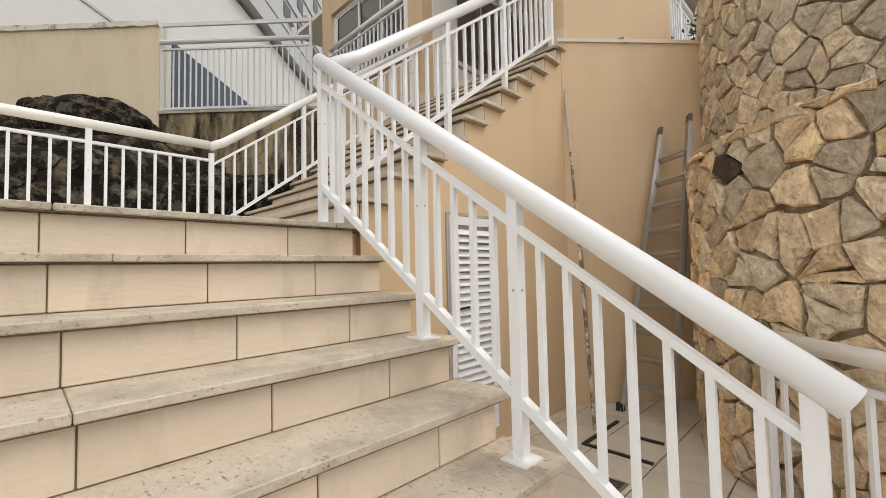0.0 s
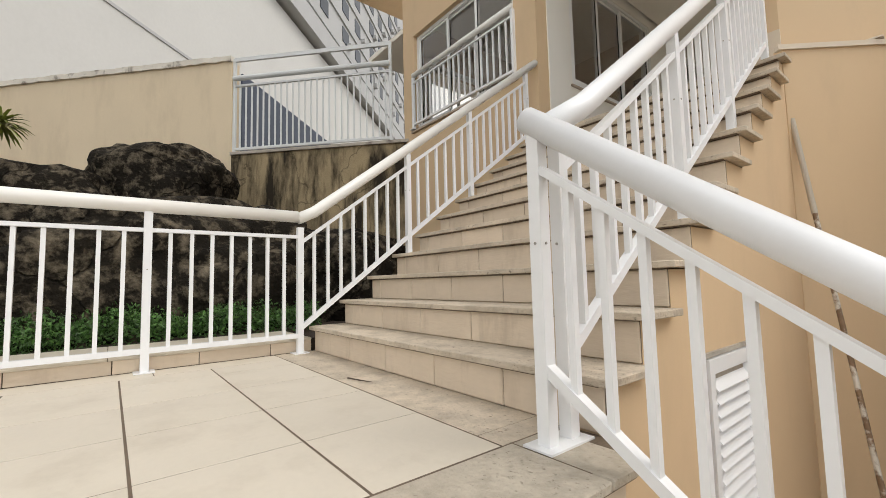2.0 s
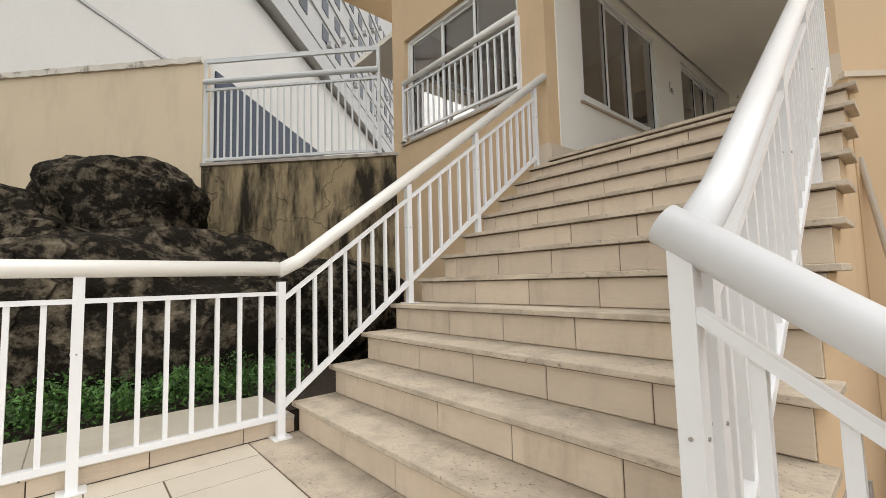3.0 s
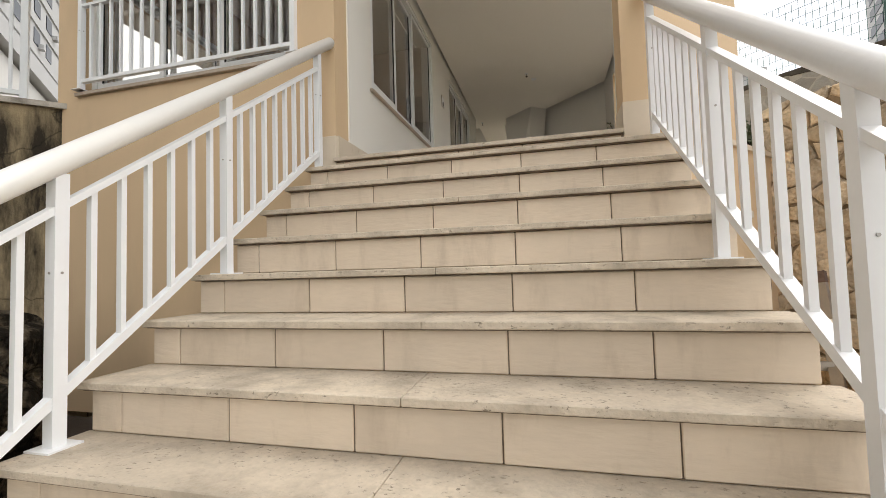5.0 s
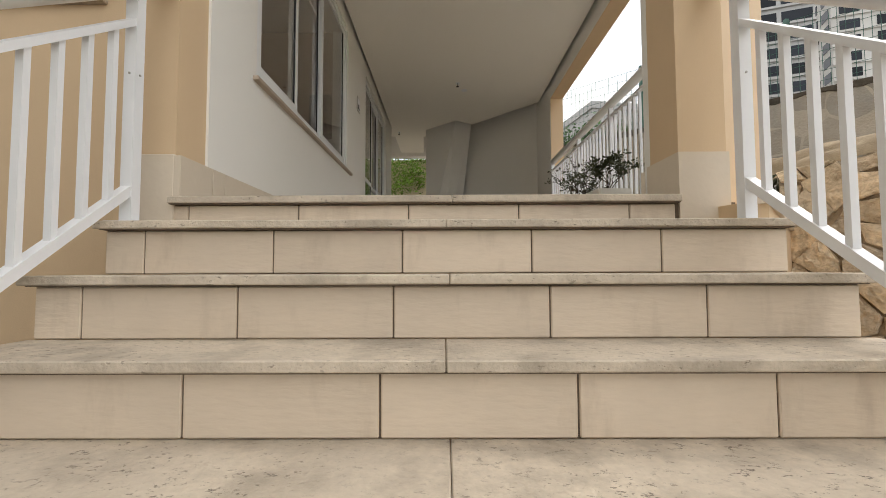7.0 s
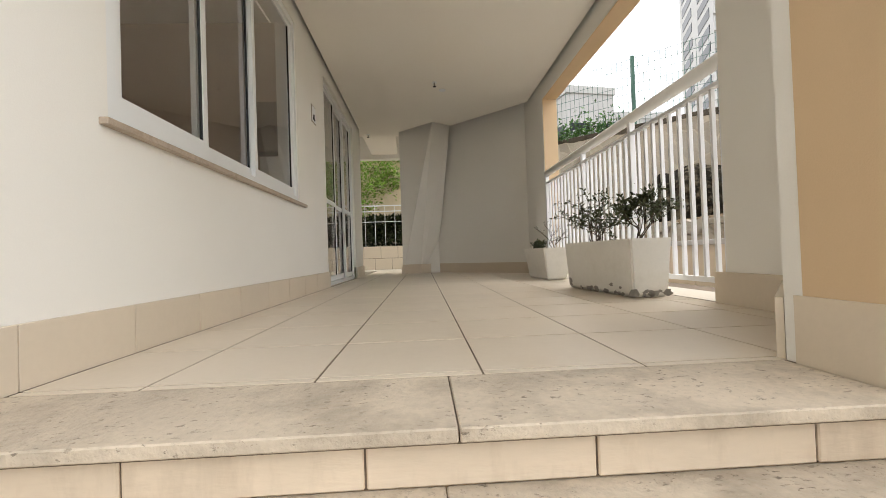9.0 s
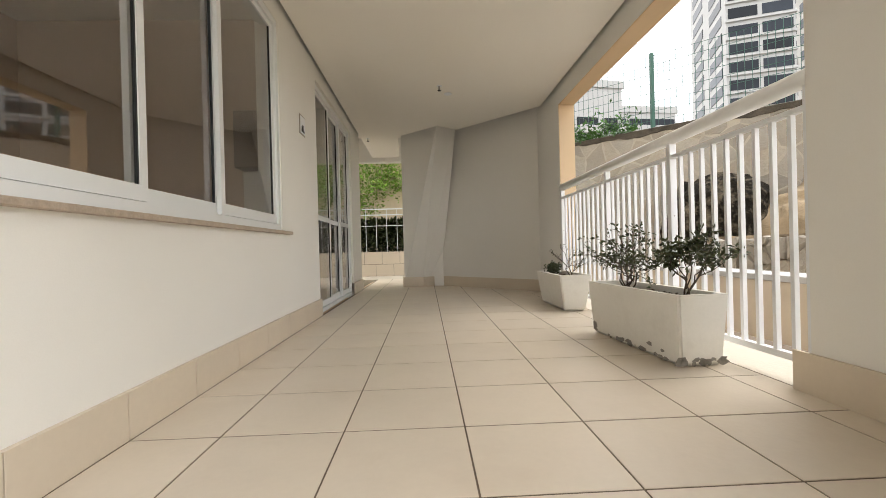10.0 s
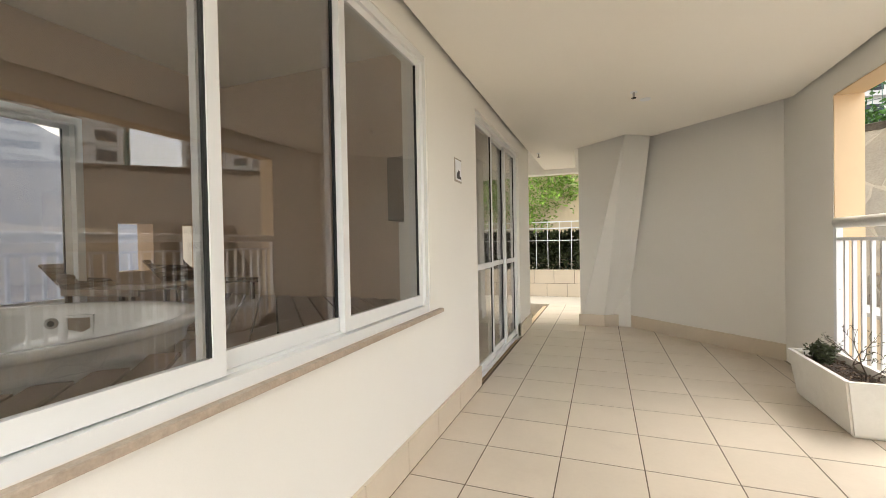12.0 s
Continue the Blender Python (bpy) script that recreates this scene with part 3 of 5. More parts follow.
def wall_sheet(plan, z0, z1, thick, material, name, label, surface=None, length=0):
    """The mortar body of a curved wall."""
    at, ln = surface, length
    bm = bmesh.new()
    n = max(2, round(ln / 0.15))
    cols = []
    for i in range(n + 1):
        u = ln * i / n
        cols.append([bm.verts.new(at(u, z0, 0)), bm.verts.new(at(u, z1, 0)), bm.verts.new(at(u, z1, -thick)), bm.verts.new(at(u, z0, -thick))])
    for a, b in zip(cols, cols[1:]):
        for k in range(4):
            bm.faces.new((a[k], b[k], b[(k + 1) % 4], a[(k + 1) % 4]))
    bm.faces.new(cols[0]), bm.faces.new(cols[-1][::-1])
    bmesh.ops.recalc_face_normals(bm, faces=bm.faces[:])
    return structure(part(name, bm, material), label)


plan_low = curve_plan([(4.6, 1.25), (3.4, 1.2), (2.5, 1.35), (1.75, 1.85), (1.33, 2.3), (1.12, 2.9), (1.0, 3.75)])
at_low, len_low = poly_surface(plan_low[::-1])
stone_low = wall_sheet(None, YARD, 0.52, 0.5, M_MORTAR, "wall_fieldstone_lower", "rough brown fieldstone retaining wall", at_low, len_low)
plan_up = curve_plan([(1.02, 3.8), (1.28, 3.32), (1.62, 2.92), (2.3, 2.45), (3.2, 2.15), (4.6, 2.1)])
at_up, len_up = poly_surface(plan_up)
stone_up = wall_sheet(None, 0.4, 2.36, 0.4, M_MORTAR, "wall_fieldstone_upper", "rough brown fieldstone wall set back on a ledge", at_up, len_up)
stone_back = structure(part("ledge_fill", prism([(1.1, 3.6), (1.4, 2.6), (2.0, 2.0), (2.7, 1.6), (4.6, 1.55), (4.6, 2.6), (2.4, 3.0), (1.4, 3.9)], YARD, 0.5), M_MORTAR), "mortar ledge between the stone walls")

# retaining wall with crazy paving beyond the porch
at_r, len_r = poly_surface([(0.5, 12.36), (9.0, 4.43)])
paved = wall_sheet(None, 0.0, 4.72, 0.4, M_PAVEJ, "wall_crazy_paving", "high retaining wall faced with crazy paving", at_r, len_r)
bm = bmesh.new()
cols = []
for k in range(120):
    u = len_r * k / 119
    dip = 4.655 + 0.035 * math.sin(u * 5.3) * math.sin(u * 2.1 + 1) - 0.02 * abs(math.sin(u * 11.7))
    cols.append([bm.verts.new(at_r(u, z, d)) for z, d in ((dip, 0.0), (dip + 0.008, 0.022), (4.735, 0.03), (4.75, 0.0), (4.745, -0.42))])
for a, c in zip(cols, cols[1:]):
    for q in range(4):
        bm.faces.new((a[q], c[q], c[q + 1], a[q + 1]))
bmesh.ops.recalc_face_normals(bm, faces=bm.faces[:])
part("coping", bm, M_COPE, paved, "dark weathered cement coping")
# mostly unseen ground, pale tone picked to bounce light up to the porch ceiling
side_ground = structure(part("side_terrace", prism([(1.12, 4.2), (1.5, 3.75), (2.0, 3.2), (2.9, 2.75), (4.6, 2.6), (9.0, 4.3), (0.9, 12.0), (1.12, 12.0)], YARD, 1.9), M_STRIP), "cement strip below the retaining wall")

# ---- railings ----
POST, BAL, R_HAND = 0.041, 0.022, 0.040


def railing(name, label, p, q, hand, bars, feet, n_bal, cap_ends=True, hand_pts=None, group="", skip=0, material=None, hand_mat=None):
    """A welded rail between plan points p and q. hand: handrail heights at both ends; bars: drop of the upper and lower bar below it;
    feet: list of (fraction, foot height); n_bal: balusters in each bay."""
    thing = empty(name, (p[0], p[1], feet[0][1]))
    tagged(thing, label, "railing", group)
    off = Vector(thing.location)
    P, Q = Vector((*p, hand[0])), Vector((*q, hand[1]))

    def on(f, drop=0.0):
        return P.lerp(Q, f) - Vector((0, 0, drop)) - off
    mat_w = material or M_WHITE
    pts = [Vector(a) - off for a in (hand_pts or [P, Q])]
    part("handrail", tube(pts, R_HAND, 18), hand_mat or M_HAND, thing, "round white painted handrail" if hand_mat else "round ivory painted handrail", smooth=False).data.shade_smooth()
    fr = [f for f, z in feet]
    for f, z in feet[skip:]:
        top, foot = on(f, 0.03), on(f)
        foot.z = z - off.z
        bm = bmesh.new()
        bar(bm, foot, top, POST, POST, up=(Q - P).normalized() if abs((Q - P).normalized().z) < 0.99 else (0, 1, 0))
        post = part("post", bm, mat_w, thing)
        bmf = boxes((foot.x - 0.05, foot.x + 0.05, foot.y - 0.05, foot.y + 0.05, foot.z, foot.z + 0.006))
        part("foot_plate", bmf, mat_w, post)
        mid = foot.lerp(top, 0.63)
        part("bolt", tube([(mid.x + POST / 2 - 0.002, mid.y, mid.z), (mid.x + POST / 2 + 0.003, mid.y, mid.z)], 0.004, 8), M_STEEL, post)
        part("bolt", tube([(mid.x, mid.y - POST / 2 + 0.002, mid.z), (mid.x, mid.y - POST / 2 - 0.003, mid.z)], 0.004, 8), M_STEEL, post)
    for a, b, n in zip(fr, fr[1:], n_bal):
        bm = bmesh.new()
        bar(bm, on(a, bars[0]), on(b, bars[0]), 0.035, 0.022)
        part("upper_bar", bm, mat_w, thing)
        bm = bmesh.new()
        bar(bm, on(a, bars[1]), on(b, bars[1]), 0.035, 0.03)
        part("lower_bar", bm, mat_w, thing)
        me = None
        for k in range(1, n + 1):
            f = a + (b - a) * k / (n + 1)
            if me is None:
                bm = bmesh.new()
                bar(bm, (0, 0, 0), (0, 0, bars[1] - bars[0]), BAL, 0.02, up=(Q - P).normalized())
                first = part("baluster", bm, mat_w, thing)
                first.location = on(f, bars[1])
                me = first.data
            else:
                share("baluster", me, thing, Matrix.Translation(on(f, bars[1])))
    return thing


def frac(a, b, v):
    return (v - a) / (b - a)


lower_rail = railing("stair_railing", "white metal railing with round white handrail beside the lower flight", (0.0, 0.07), (2.0, 0.07), (0.934, -0.486), (0.14, 0.71),
    [(0, 0.0), (frac(0, 2.0, 0.80), -3 * RISE), (frac(0, 2.0, 1.265), -5 * RISE), (1, -8 * RISE)], [7, 4, 7], hand_pts=[(-0.03, 0.07, 0.945), (2.06, 0.07, -0.53)], hand_mat=M_WHITE)
YT = 2.64
right_rail = railing("stair_railing", "white metal stair railing beside the drop along the upper flight", (0.0, 0.17), (-0.02, YT), (0.938, 2.77), (0.14, 0.70),
    [(0, 0.0), (frac(0.17, YT, 1.09), 4 * RISE), (frac(0.17, YT, 1.82), 7 * RISE), (1, 11 * RISE)], [8, 6, 8], hand_pts=[(0.0, 0.09, 0.905), (0.0, 0.32, 1.042), (-0.02, 2.79, 2.88)], hand_mat=M_WHITE)
left_rail = railing("stair_railing", "white metal stair railing on the garden side of the upper flight", (-2.15, 0.138), (-2.15, YT), (0.90, 2.785), (0.14, 0.735),
    [(0, 0.0), (frac(0.138, YT, 1.055), 4 * RISE), (frac(0.138, YT, 1.78), 7 * RISE), (1, 11 * RISE)], [8, 6, 8], hand_pts=[(-2.15, 0.12, 0.93), (-2.15, 0.24, 0.99), (-2.15, 2.82, 2.92)])
land_rail = railing("landing_railing", "white metal railing along the landing above the garden bed", (-2.15, 0.138), (-2.15, -2.6), (0.945, 0.945), (0.142, 0.825),
    [(0, 0.0), (frac(0.138, -2.6, -0.738), 0.0), (frac(0.138, -2.6, -1.61), 0.0), (1, 0.0)], [7, 7, 7], skip=1, hand_pts=[(-2.15, 0.12, 0.945), (-2.15, -2.6, 0.945)])
porch_rail = railing("porch_railing", "tall white metal railing along the open side of the porch", (0.52, 4.15), (0.52, 7.27), (3.33, 3.33), (0.12, 1.17),
    [(0.0, FLOOR), (frac(4.15, 7.27, 5.13), FLOOR), (frac(4.15, 7.27, 6.08), FLOOR), (1, FLOOR)], [9, 9, 10])

# ---- windows and doors ----
def sliding(name, label, at, u, n, width, height, sashes, rail=None, frame_w=0.05, depth=0.09):
    """A sliding window or door set: at is the lower corner, u runs along it, n points outdoors.
    sashes: (start, end, track); rail: height of a cross bar."""
    u, n, z = Vector(u), Vector(n), Vector((0, 0, 1))
    root = structure(empty(name, at), label)

    def blk(a0, a1, b0, b1, c0, c1, bm):
        v = [bm.verts.new(u * a + z * b + n * c) for a, b, c in ((a0, b0, c0), (a1, b0, c0), (a1, b1, c0), (a0, b1, c0), (a0, b0, c1), (a1, b0, c1), (a1, b1, c1), (a0, b1, c1))]
        for q in ((3, 2, 1, 0), (4, 5, 6, 7), (0, 1, 5, 4), (1, 2, 6, 5), (2, 3, 7, 6), (3, 0, 4, 7)):
            bm.faces.new([v[i] for i in q])
        bmesh.ops.recalc_face_normals(bm, faces=bm.faces[:])
        return bm
    bm = bmesh.new()
    for d in ((0, frame_w, 0, height), (width - frame_w, width, 0, height), (frame_w, width - frame_w, 0, frame_w * 0.8), (frame_w, width - frame_w, height - frame_w, height)):
        blk(*d, -depth, 0.012, bm)
    part("window_frame", bm, M_ALU, root, "white aluminium frame")
    bm = bmesh.new()
    for c in (-0.03, -0.06):
        blk(frame_w, width - frame_w, frame_w * 0.8, frame_w * 0.8 + 0.012, c - 0.004, c + 0.004, bm)
    part("track", bm, M_ALU, root)
    for a, b, track in sashes:
        c = -0.018 - 0.032 * track
        s0, s1, w = frame_w * 0.8 + 0.006, height - frame_w + 0.01, 0.042
        bm = bmesh.new()
        for d in ((a, a + w, s0, s1), (b - w, b, s0, s1), (a + w, b - w, s0, s0 + 0.06), (a + w, b - w, s1 - 0.045, s1)):
            blk(*d, c - 0.013, c + 0.013, bm)
        if rail:
            blk(a + w, b - w, rail - 0.025, rail + 0.025, c - 0.013, c + 0.013, bm)
        sash = part("sash", bm, M_ALU, root)
        bm = bmesh.new()
        for d in ((a + w, a + w + 0.008, s0 + 0.06, s1 - 0.045), (b - w - 0.008, b - w, s0 + 0.06, s1 - 0.045)):
            blk(*d, c - 0.008, c + 0.008, bm)
        part("gasket", bm, M_RUBBER, sash, "black rubber gasket")
        pane = part("pane", blk(a + w + 0.002, b - w - 0.002, s0 + 0.055, s1 - 0.04, c - 0.003, c + 0.003, bmesh.new()), M_GLASS, sash, "clear tinted glass pane")
        pane.visible_shadow = False
    return root


win_1 = sliding("window_1", "three-leaf white aluminium sliding window in the porch wall", (XW - 0.012, SW[0], SW[2]), (0, 1, 0), (1, 0, 0), SW[1] - SW[0], SW[3] - SW[2],
    [(0.05, 0.69, 0), (0.64, 1.32, 1), (1.27, SW[1] - SW[0] - 0.05, 0)])
bm = boxes((XW - 0.14, XW + 0.03, SW[0] - 0.04, SW[1] + 0.17, SW[2] - 0.028, SW[2] - 0.004), bevel=0.003)
part("window_sill", bm, M_SILL, win_1, "worn granite sill").location = -Vector(win_1.location)
bm = boxes((XW, XW + 0.006, SW[1] - 0.002, SW[1] + 0.09, SW[2], SW[3] + 0.06), (XW, XW + 0.006, SW[0] - 0.05, SW[1] - 0.003, SW[3] - 0.002, SW[3] + 0.06))
part("plaster_band", bm, M_CREAM, win_1).location = -Vector(win_1.location)
door_1 = sliding("door_1", "three-leaf glazed white aluminium sliding door", (XW - 0.04, SD[0], SD[2]), (0, 1, 0), (1, 0, 0), SD[1] - SD[0], SD[3] - SD[2],
    [(0.05, 0.72, 0), (0.67, 1.34, 1), (1.29, SD[1] - SD[0] - 0.05, 0)], rail=0.97)
win_2 = sliding("window_2", "white aluminium sliding window in the front wall", (WX0, 2.90, WZ0), (1, 0, 0), (0, -1, 0), WX1 - WX0, WZ1 - WZ0, [(0.05, 0.78, 0), (0.72, 1.4, 1), (1.35, WX1 - WX0 - 0.05, 0)])
bm = boxes((WX0 - 0.06, WX1 + 0.04, 2.785, 2.9, WZ0 - 0.035, WZ0 - 0.003), bevel=0.004)
part("window_sill", bm, M_SILL, win_2, "thin stone sill").location = -Vector(win_2.location)
# opening enlarged beyond its known size so more daylight reaches the tub
win_3 = sliding("window_3", "white aluminium window on the far side of the spa room", (-4.80, 3.25, 2.78), (0, 1, 0), (-1, 0, 0), 2.0, 1.42, [(0.05, 0.72, 0), (0.66, 1.36, 1), (1.3, 1.95, 0)])
win_rail = railing("window_guard_rail", "white metal guard rail with a round handrail across the window", (WX0, 2.80), (WX1, 2.80), (3.75, 3.75), (0.12, 0.80),
    [(0, 2.87), (1, 2.87)], [18])


def louvre_door(y0, y1, z0, z1, x):
    root = structure(empty("door_2", (x, y0, z0)), "white louvred metal door under the stairs")
    w, h = y1 - y0, z1 - z0
    part("door_frame", boxes((0.0, 0.012, 0, 0.02, 0, h), (0.0, 0.012, w - 0.02, w, 0, h), (0.0, 0.012, 0.02, w - 0.02, h - 0.02, h), (-0.02, 0.0012, 0.002, w - 0.002, 0.002, h - 0.002)), M_CONC, root)
    leaf = part("leaf", boxes((0.001, 0.022, 0.025, 0.075, 0.01, h - 0.025), (0.001, 0.022, w - 0.075, w - 0.025, 0.01, h - 0.025), (0.001, 0.022, 0.075, w - 0.075, h - 0.085, h - 0.025), (0.001, 0.022, 0.075, w - 0.075, 0.01, 0.09)), M_WHITE, root)
    n = int((h - 0.19) / 0.052)
    bm = bmesh.new()
    bar(bm, (0, 0, 0), (0, w - 0.15, 0), 0.005, 0.058, up=(-0.62, 0, 0.78))
    me = None
    for k in range(n):
        m = Matrix.Translation((0.012, 0.075, 0.12 + k * 0.052))
        if me is None:
            s = part("louvre_slat", bm, M_WHITE, leaf)
            s.matrix_basis = m
            me = s.data
        else:
            share("louvre_slat", me, leaf, m)
    part("door_handle", tube([(0.02, 0.05, h * 0.58), (0.06, 0.05, h * 0.58), (0.062, 0.16, h * 0.585)], 0.008, 8, boxes((0.022, 0.03, 0.032, 0.062, h * 0.58 - 0.1, h * 0.58 + 0.05))), M_RUBBER, root, "dark lever handle")
    for z in (0.2, 0.75, h - 0.16):
        part("hinge", tube([(0.026, w - 0.018, z), (0.026, w - 0.018, z + 0.08)], 0.008, 8), M_STEEL, root, "rusty steel hinge")


louvre_door(0.965, 1.51, YARD + 0.12, 0.15, 0.066)

# ---- porch fittings and planters ----
def sprinkler(x, y):
    root = empty("sprinkler_head", (x, y, CEIL))
    tagged(root, "small metal sprinkler head in the ceiling", "sprinkler")
    part("rosette", tube([(0, 0, 0.002), (0, 0, -0.006)], 0.03, 16), M_WHITE, root)
    part("nozzle", tube([(0, 0, -0.004), (0, 0, -0.05)], 0.009, 8), M_STEEL, root)
    part("deflector", tube([(0, 0, -0.05), (0, 0, -0.055)], 0.02, 10), M_RUBBER, root)


sprinkler(-0.868, 7.16)
sprinkler(-1.95, 9.3)
plate = empty("ceiling_cover", (-0.76, 7.40, CEIL))
tagged(plate, "round white cover plate on the ceiling", "cover plate")
part("disc", tube([(0, 0, 0.001), (0, 0, -0.006)], 0.045, 20), M_WHITE, plate)
sign = empty("wall_sign", (XW, 6.16, 3.755))
tagged(sign, "small pale sign with a dark pictogram on the porch wall", "sign")
part("board", boxes((0.0, 0.006, -0.075, 0.075, -0.085, 0.085), bevel=0.002), M_CONC, sign)
part("panel", boxes((0.0065, 0.009, -0.062, 0.062, -0.072, 0.072)), M_WHITE, sign)
part("pictogram", boxes((0.0095, 0.0105, -0.04, 0.045, -0.06, -0.04), (0.0095, 0.0105, -0.015, 0.02, -0.04, 0.0), (0.0095, 0.0105, -0.035, -0.015, -0.045, -0.015)), M_RUBBER, sign, "dark pictogram")

M_CHIP = mat("bare_planter_cement", (0.30, 0.28, 0.25), 0.9, 0.3, 12, 60, 0.5)


def planter(x0, x1, y0, y1, h, flare, seed, chips, turn=0.0):
    root = empty("planter_box", ((x0 + x1) / 2, (y0 + y1) / 2, FLOOR + 0.003))
    root.matrix_basis = pose((x0 + x1) / 2, (y0 + y1) / 2, FLOOR + 0.003, 0, 0, turn)
    tagged(root, "long white painted cement planter box with chipped lower edge" if chips else "smaller white painted cement planter box beside the railing", "planter", "planters on the porch")
    rng = random.Random(seed)
    hx, hy = (x1 - x0) / 2, (y1 - y0) / 2
    bm = bmesh.new()
    rings = []
    for z, e in ((0.0, -0.02), (0.02, 0.0), (h, flare), (h, flare - 0.028), (h - 0.05, flare - 0.034)):
        rings.append([bm.verts.new((sx * (hx + e), sy * (hy + e), z)) for sx, sy in ((-1, -1), (1, -1), (1, 1), (-1, 1))])
    bm.faces.new(rings[0][::-1])
    for a, b in zip(rings, rings[1:]):
        for k in range(4):
            bm.faces.new((a[k], a[(k + 1) % 4], b[(k + 1) % 4], b[k]))
    bmesh.ops.bevel(bm, geom=[e for e in bm.edges if abs(e.verts[0].co.z - e.verts[1].co.z) > 0.1], offset=0.012, segments=2, affect="EDGES")
    part("box", bm, M_POT, root)
    part("soil", boxes((-hx - flare + 0.035, hx + flare - 0.035, -hy - flare + 0.035, hy + flare - 0.035, h - 0.1, h - 0.045)), M_SOIL, root, "dark dry soil")
    if chips:
        for k in range(48):
            side = rng.random()
            u = rng.uniform(-1, 1) ** 3 if rng.random() < 0.5 else rng.uniform(-1, 1)
            r = rng.uniform(0.004, 0.019) * (1.7 if abs(u) > 0.8 else 1)
            z = 0.012 + abs(rng.gauss(0, 0.022))
            n = rng.randint(6, 9)
            out = flare * z / h + 0.0006
            pts = [(math.cos(6.283 * i / n) * r * rng.uniform(0.6, 1.5), max(0.003 - z, math.sin(6.283 * i / n) * r * rng.uniform(0.5, 1.1))) for i in range(n)]
            bm = bmesh.new()
            vs = []
            for a, b in pts:
                o = flare * max(0, z + b) / h + 0.0012
                vs.append(bm.verts.new((-hx - o, max(-hy, min(hy, u * hy)) + a * 1.5, z + b) if side < 0.35 else (max(-hx, min(hx, u * hx)) + a, -hy - o, z + b)))
            bm.faces.new(vs)
            part("chip", bm, M_CHIP, root)
        bm = bmesh.new()
        vs = []
        for a, z in ((0.0, 0.022), (0.0, 0.075), (0.018, 0.085), (0.05, 0.075), (0.062, 0.05), (0.045, 0.04), (0.07, 0.022)):
            vs.append(bm.verts.new((-hx - flare * z / h - 0.0013, hy - 0.012 - a, z)))
        bm.faces.new(vs)
        part("chip", bm, M_CHIP, root, "broken grey corner")
    bm = bmesh.new()
    for k in range(int(620 * hy)):
        c = Vector((rng.uniform(-hx - flare + 0.05, hx + flare - 0.05), rng.uniform(-hy - flare + 0.05, hy + flare - 0.05), h - 0.043 + rng.random() * 0.012))
        d = Vector((rng.gauss(0, 1), rng.gauss(0, 1), rng.gauss(0, 0.25))).normalized()
        bar(bm, c - d * rng.uniform(0.006, 0.02), c + d * rng.uniform(0.006, 0.02), rng.uniform(0.004, 0.012), 0.005)
    part("mulch", bm, M_MULCH, root, "dry bark and leaf litter")
    return root


planter(0.15, 0.38, 4.535, 5.465, 0.36, 0.022, 3, True, 4)
planter(0.22, 0.43, 6.40, 7.15, 0.34, 0.045, 4, False)


def leaves_mesh(name, spots, size, material, parent, seed, kind=""):
    """Many small bent leaves, each two triangles folded along the rib, one joined mesh."""
    rng = random.Random(seed)
    verts, faces = [], []
    for p, nrm in spots:
        s = size * rng.uniform(0.6, 1.35)
        d = (Vector((rng.gauss(0, 1), rng.gauss(0, 1), rng.gauss(0, 0.7))) + Vector(nrm) * 1.2).normalized()
        w = d.cross(Vector((rng.gauss(0, 1), rng.gauss(0, 1), rng.gauss(0, 1)))).normalized()
        up = d.cross(w)
        p = Vector(p)
        i = len(verts)
        verts += [p, p + d * s * 0.5 + w * s * 0.22 + up * s * 0.06, p + d * s, p + d * s * 0.5 - w * s * 0.22 + up * s * 0.06]
        faces += [(i, i + 1, i + 2), (i, i + 2, i + 3)]
    me = bpy.data.meshes.new(name)
    me.from_pydata([tuple(v) for v in verts], [], faces)
    me.materials.append(material)
    ob = new(name, me)
    if parent:
        ob.parent = parent
    if kind:
        ob["kind"] = kind
    return ob


def shrub(x, y, z, height, spread, seed, n_stems, leaf, label, density=1.0, lean=(0, 0)):
    root = empty("potted_shrub", (x, y, z))
    tagged(root, label, "shrub", "shrubs in the planters")
    rng = random.Random(seed)
    bm, spots = bmesh.new(), []

    def grow(p, d, ln, r, depth):
        q = p + d * ln
        tube([p, p.lerp(q, 0.5) + Vector((rng.gauss(0, .1), rng.gauss(0, .1), 0)) * ln, q], r, 5, bm, taper=[1, 0.8, 0.6])
        if depth < 2:
            for k in range(int((5 if depth else 3) * density) + 1):
                o = Vector((rng.gauss(0, 1), rng.gauss(0, 1), rng.gauss(0.2, 0.8))).normalized()
                spots.append((p.lerp(q, rng.uniform(0.25, 1.0)) + o * 0.004, o))
        if depth == 0:
            for k in range(int(9 * density)):
                o = Vector((rng.gauss(0, 1), rng.gauss(0, 1), rng.gauss(0.4, 0.8))).normalized()
                spots.append((q + o * rng.uniform(0, 0.02), o))
            return
        for k in range(rng.randint(2, 3)):
            nd = (d + Vector((rng.gauss(0, 0.55), rng.gauss(0, 0.7), rng.gauss(0.1, 0.35)))).normalized()
            grow(q if k < 2 else p.lerp(q, 0.6), nd, ln * rng.uniform(0.6, 0.9), r * 0.65, depth - 1)
    for k in range(n_stems):
        d = Vector((rng.gauss(lean[0], 0.25) * spread, rng.gauss(lean[1], 0.7) * spread, 1)).normalized()
        grow(Vector((rng.gauss(0, 0.012), rng.gauss(0, 0.03), -0.01)), d, height * 0.36, 0.006, 3)
    part("stem_tangle", bm, M_BARK, root)["kind"] = "stuff"
    leaves_mesh("leaves", spots, leaf, M_DLEAF, root, seed, "stuff")
    return root


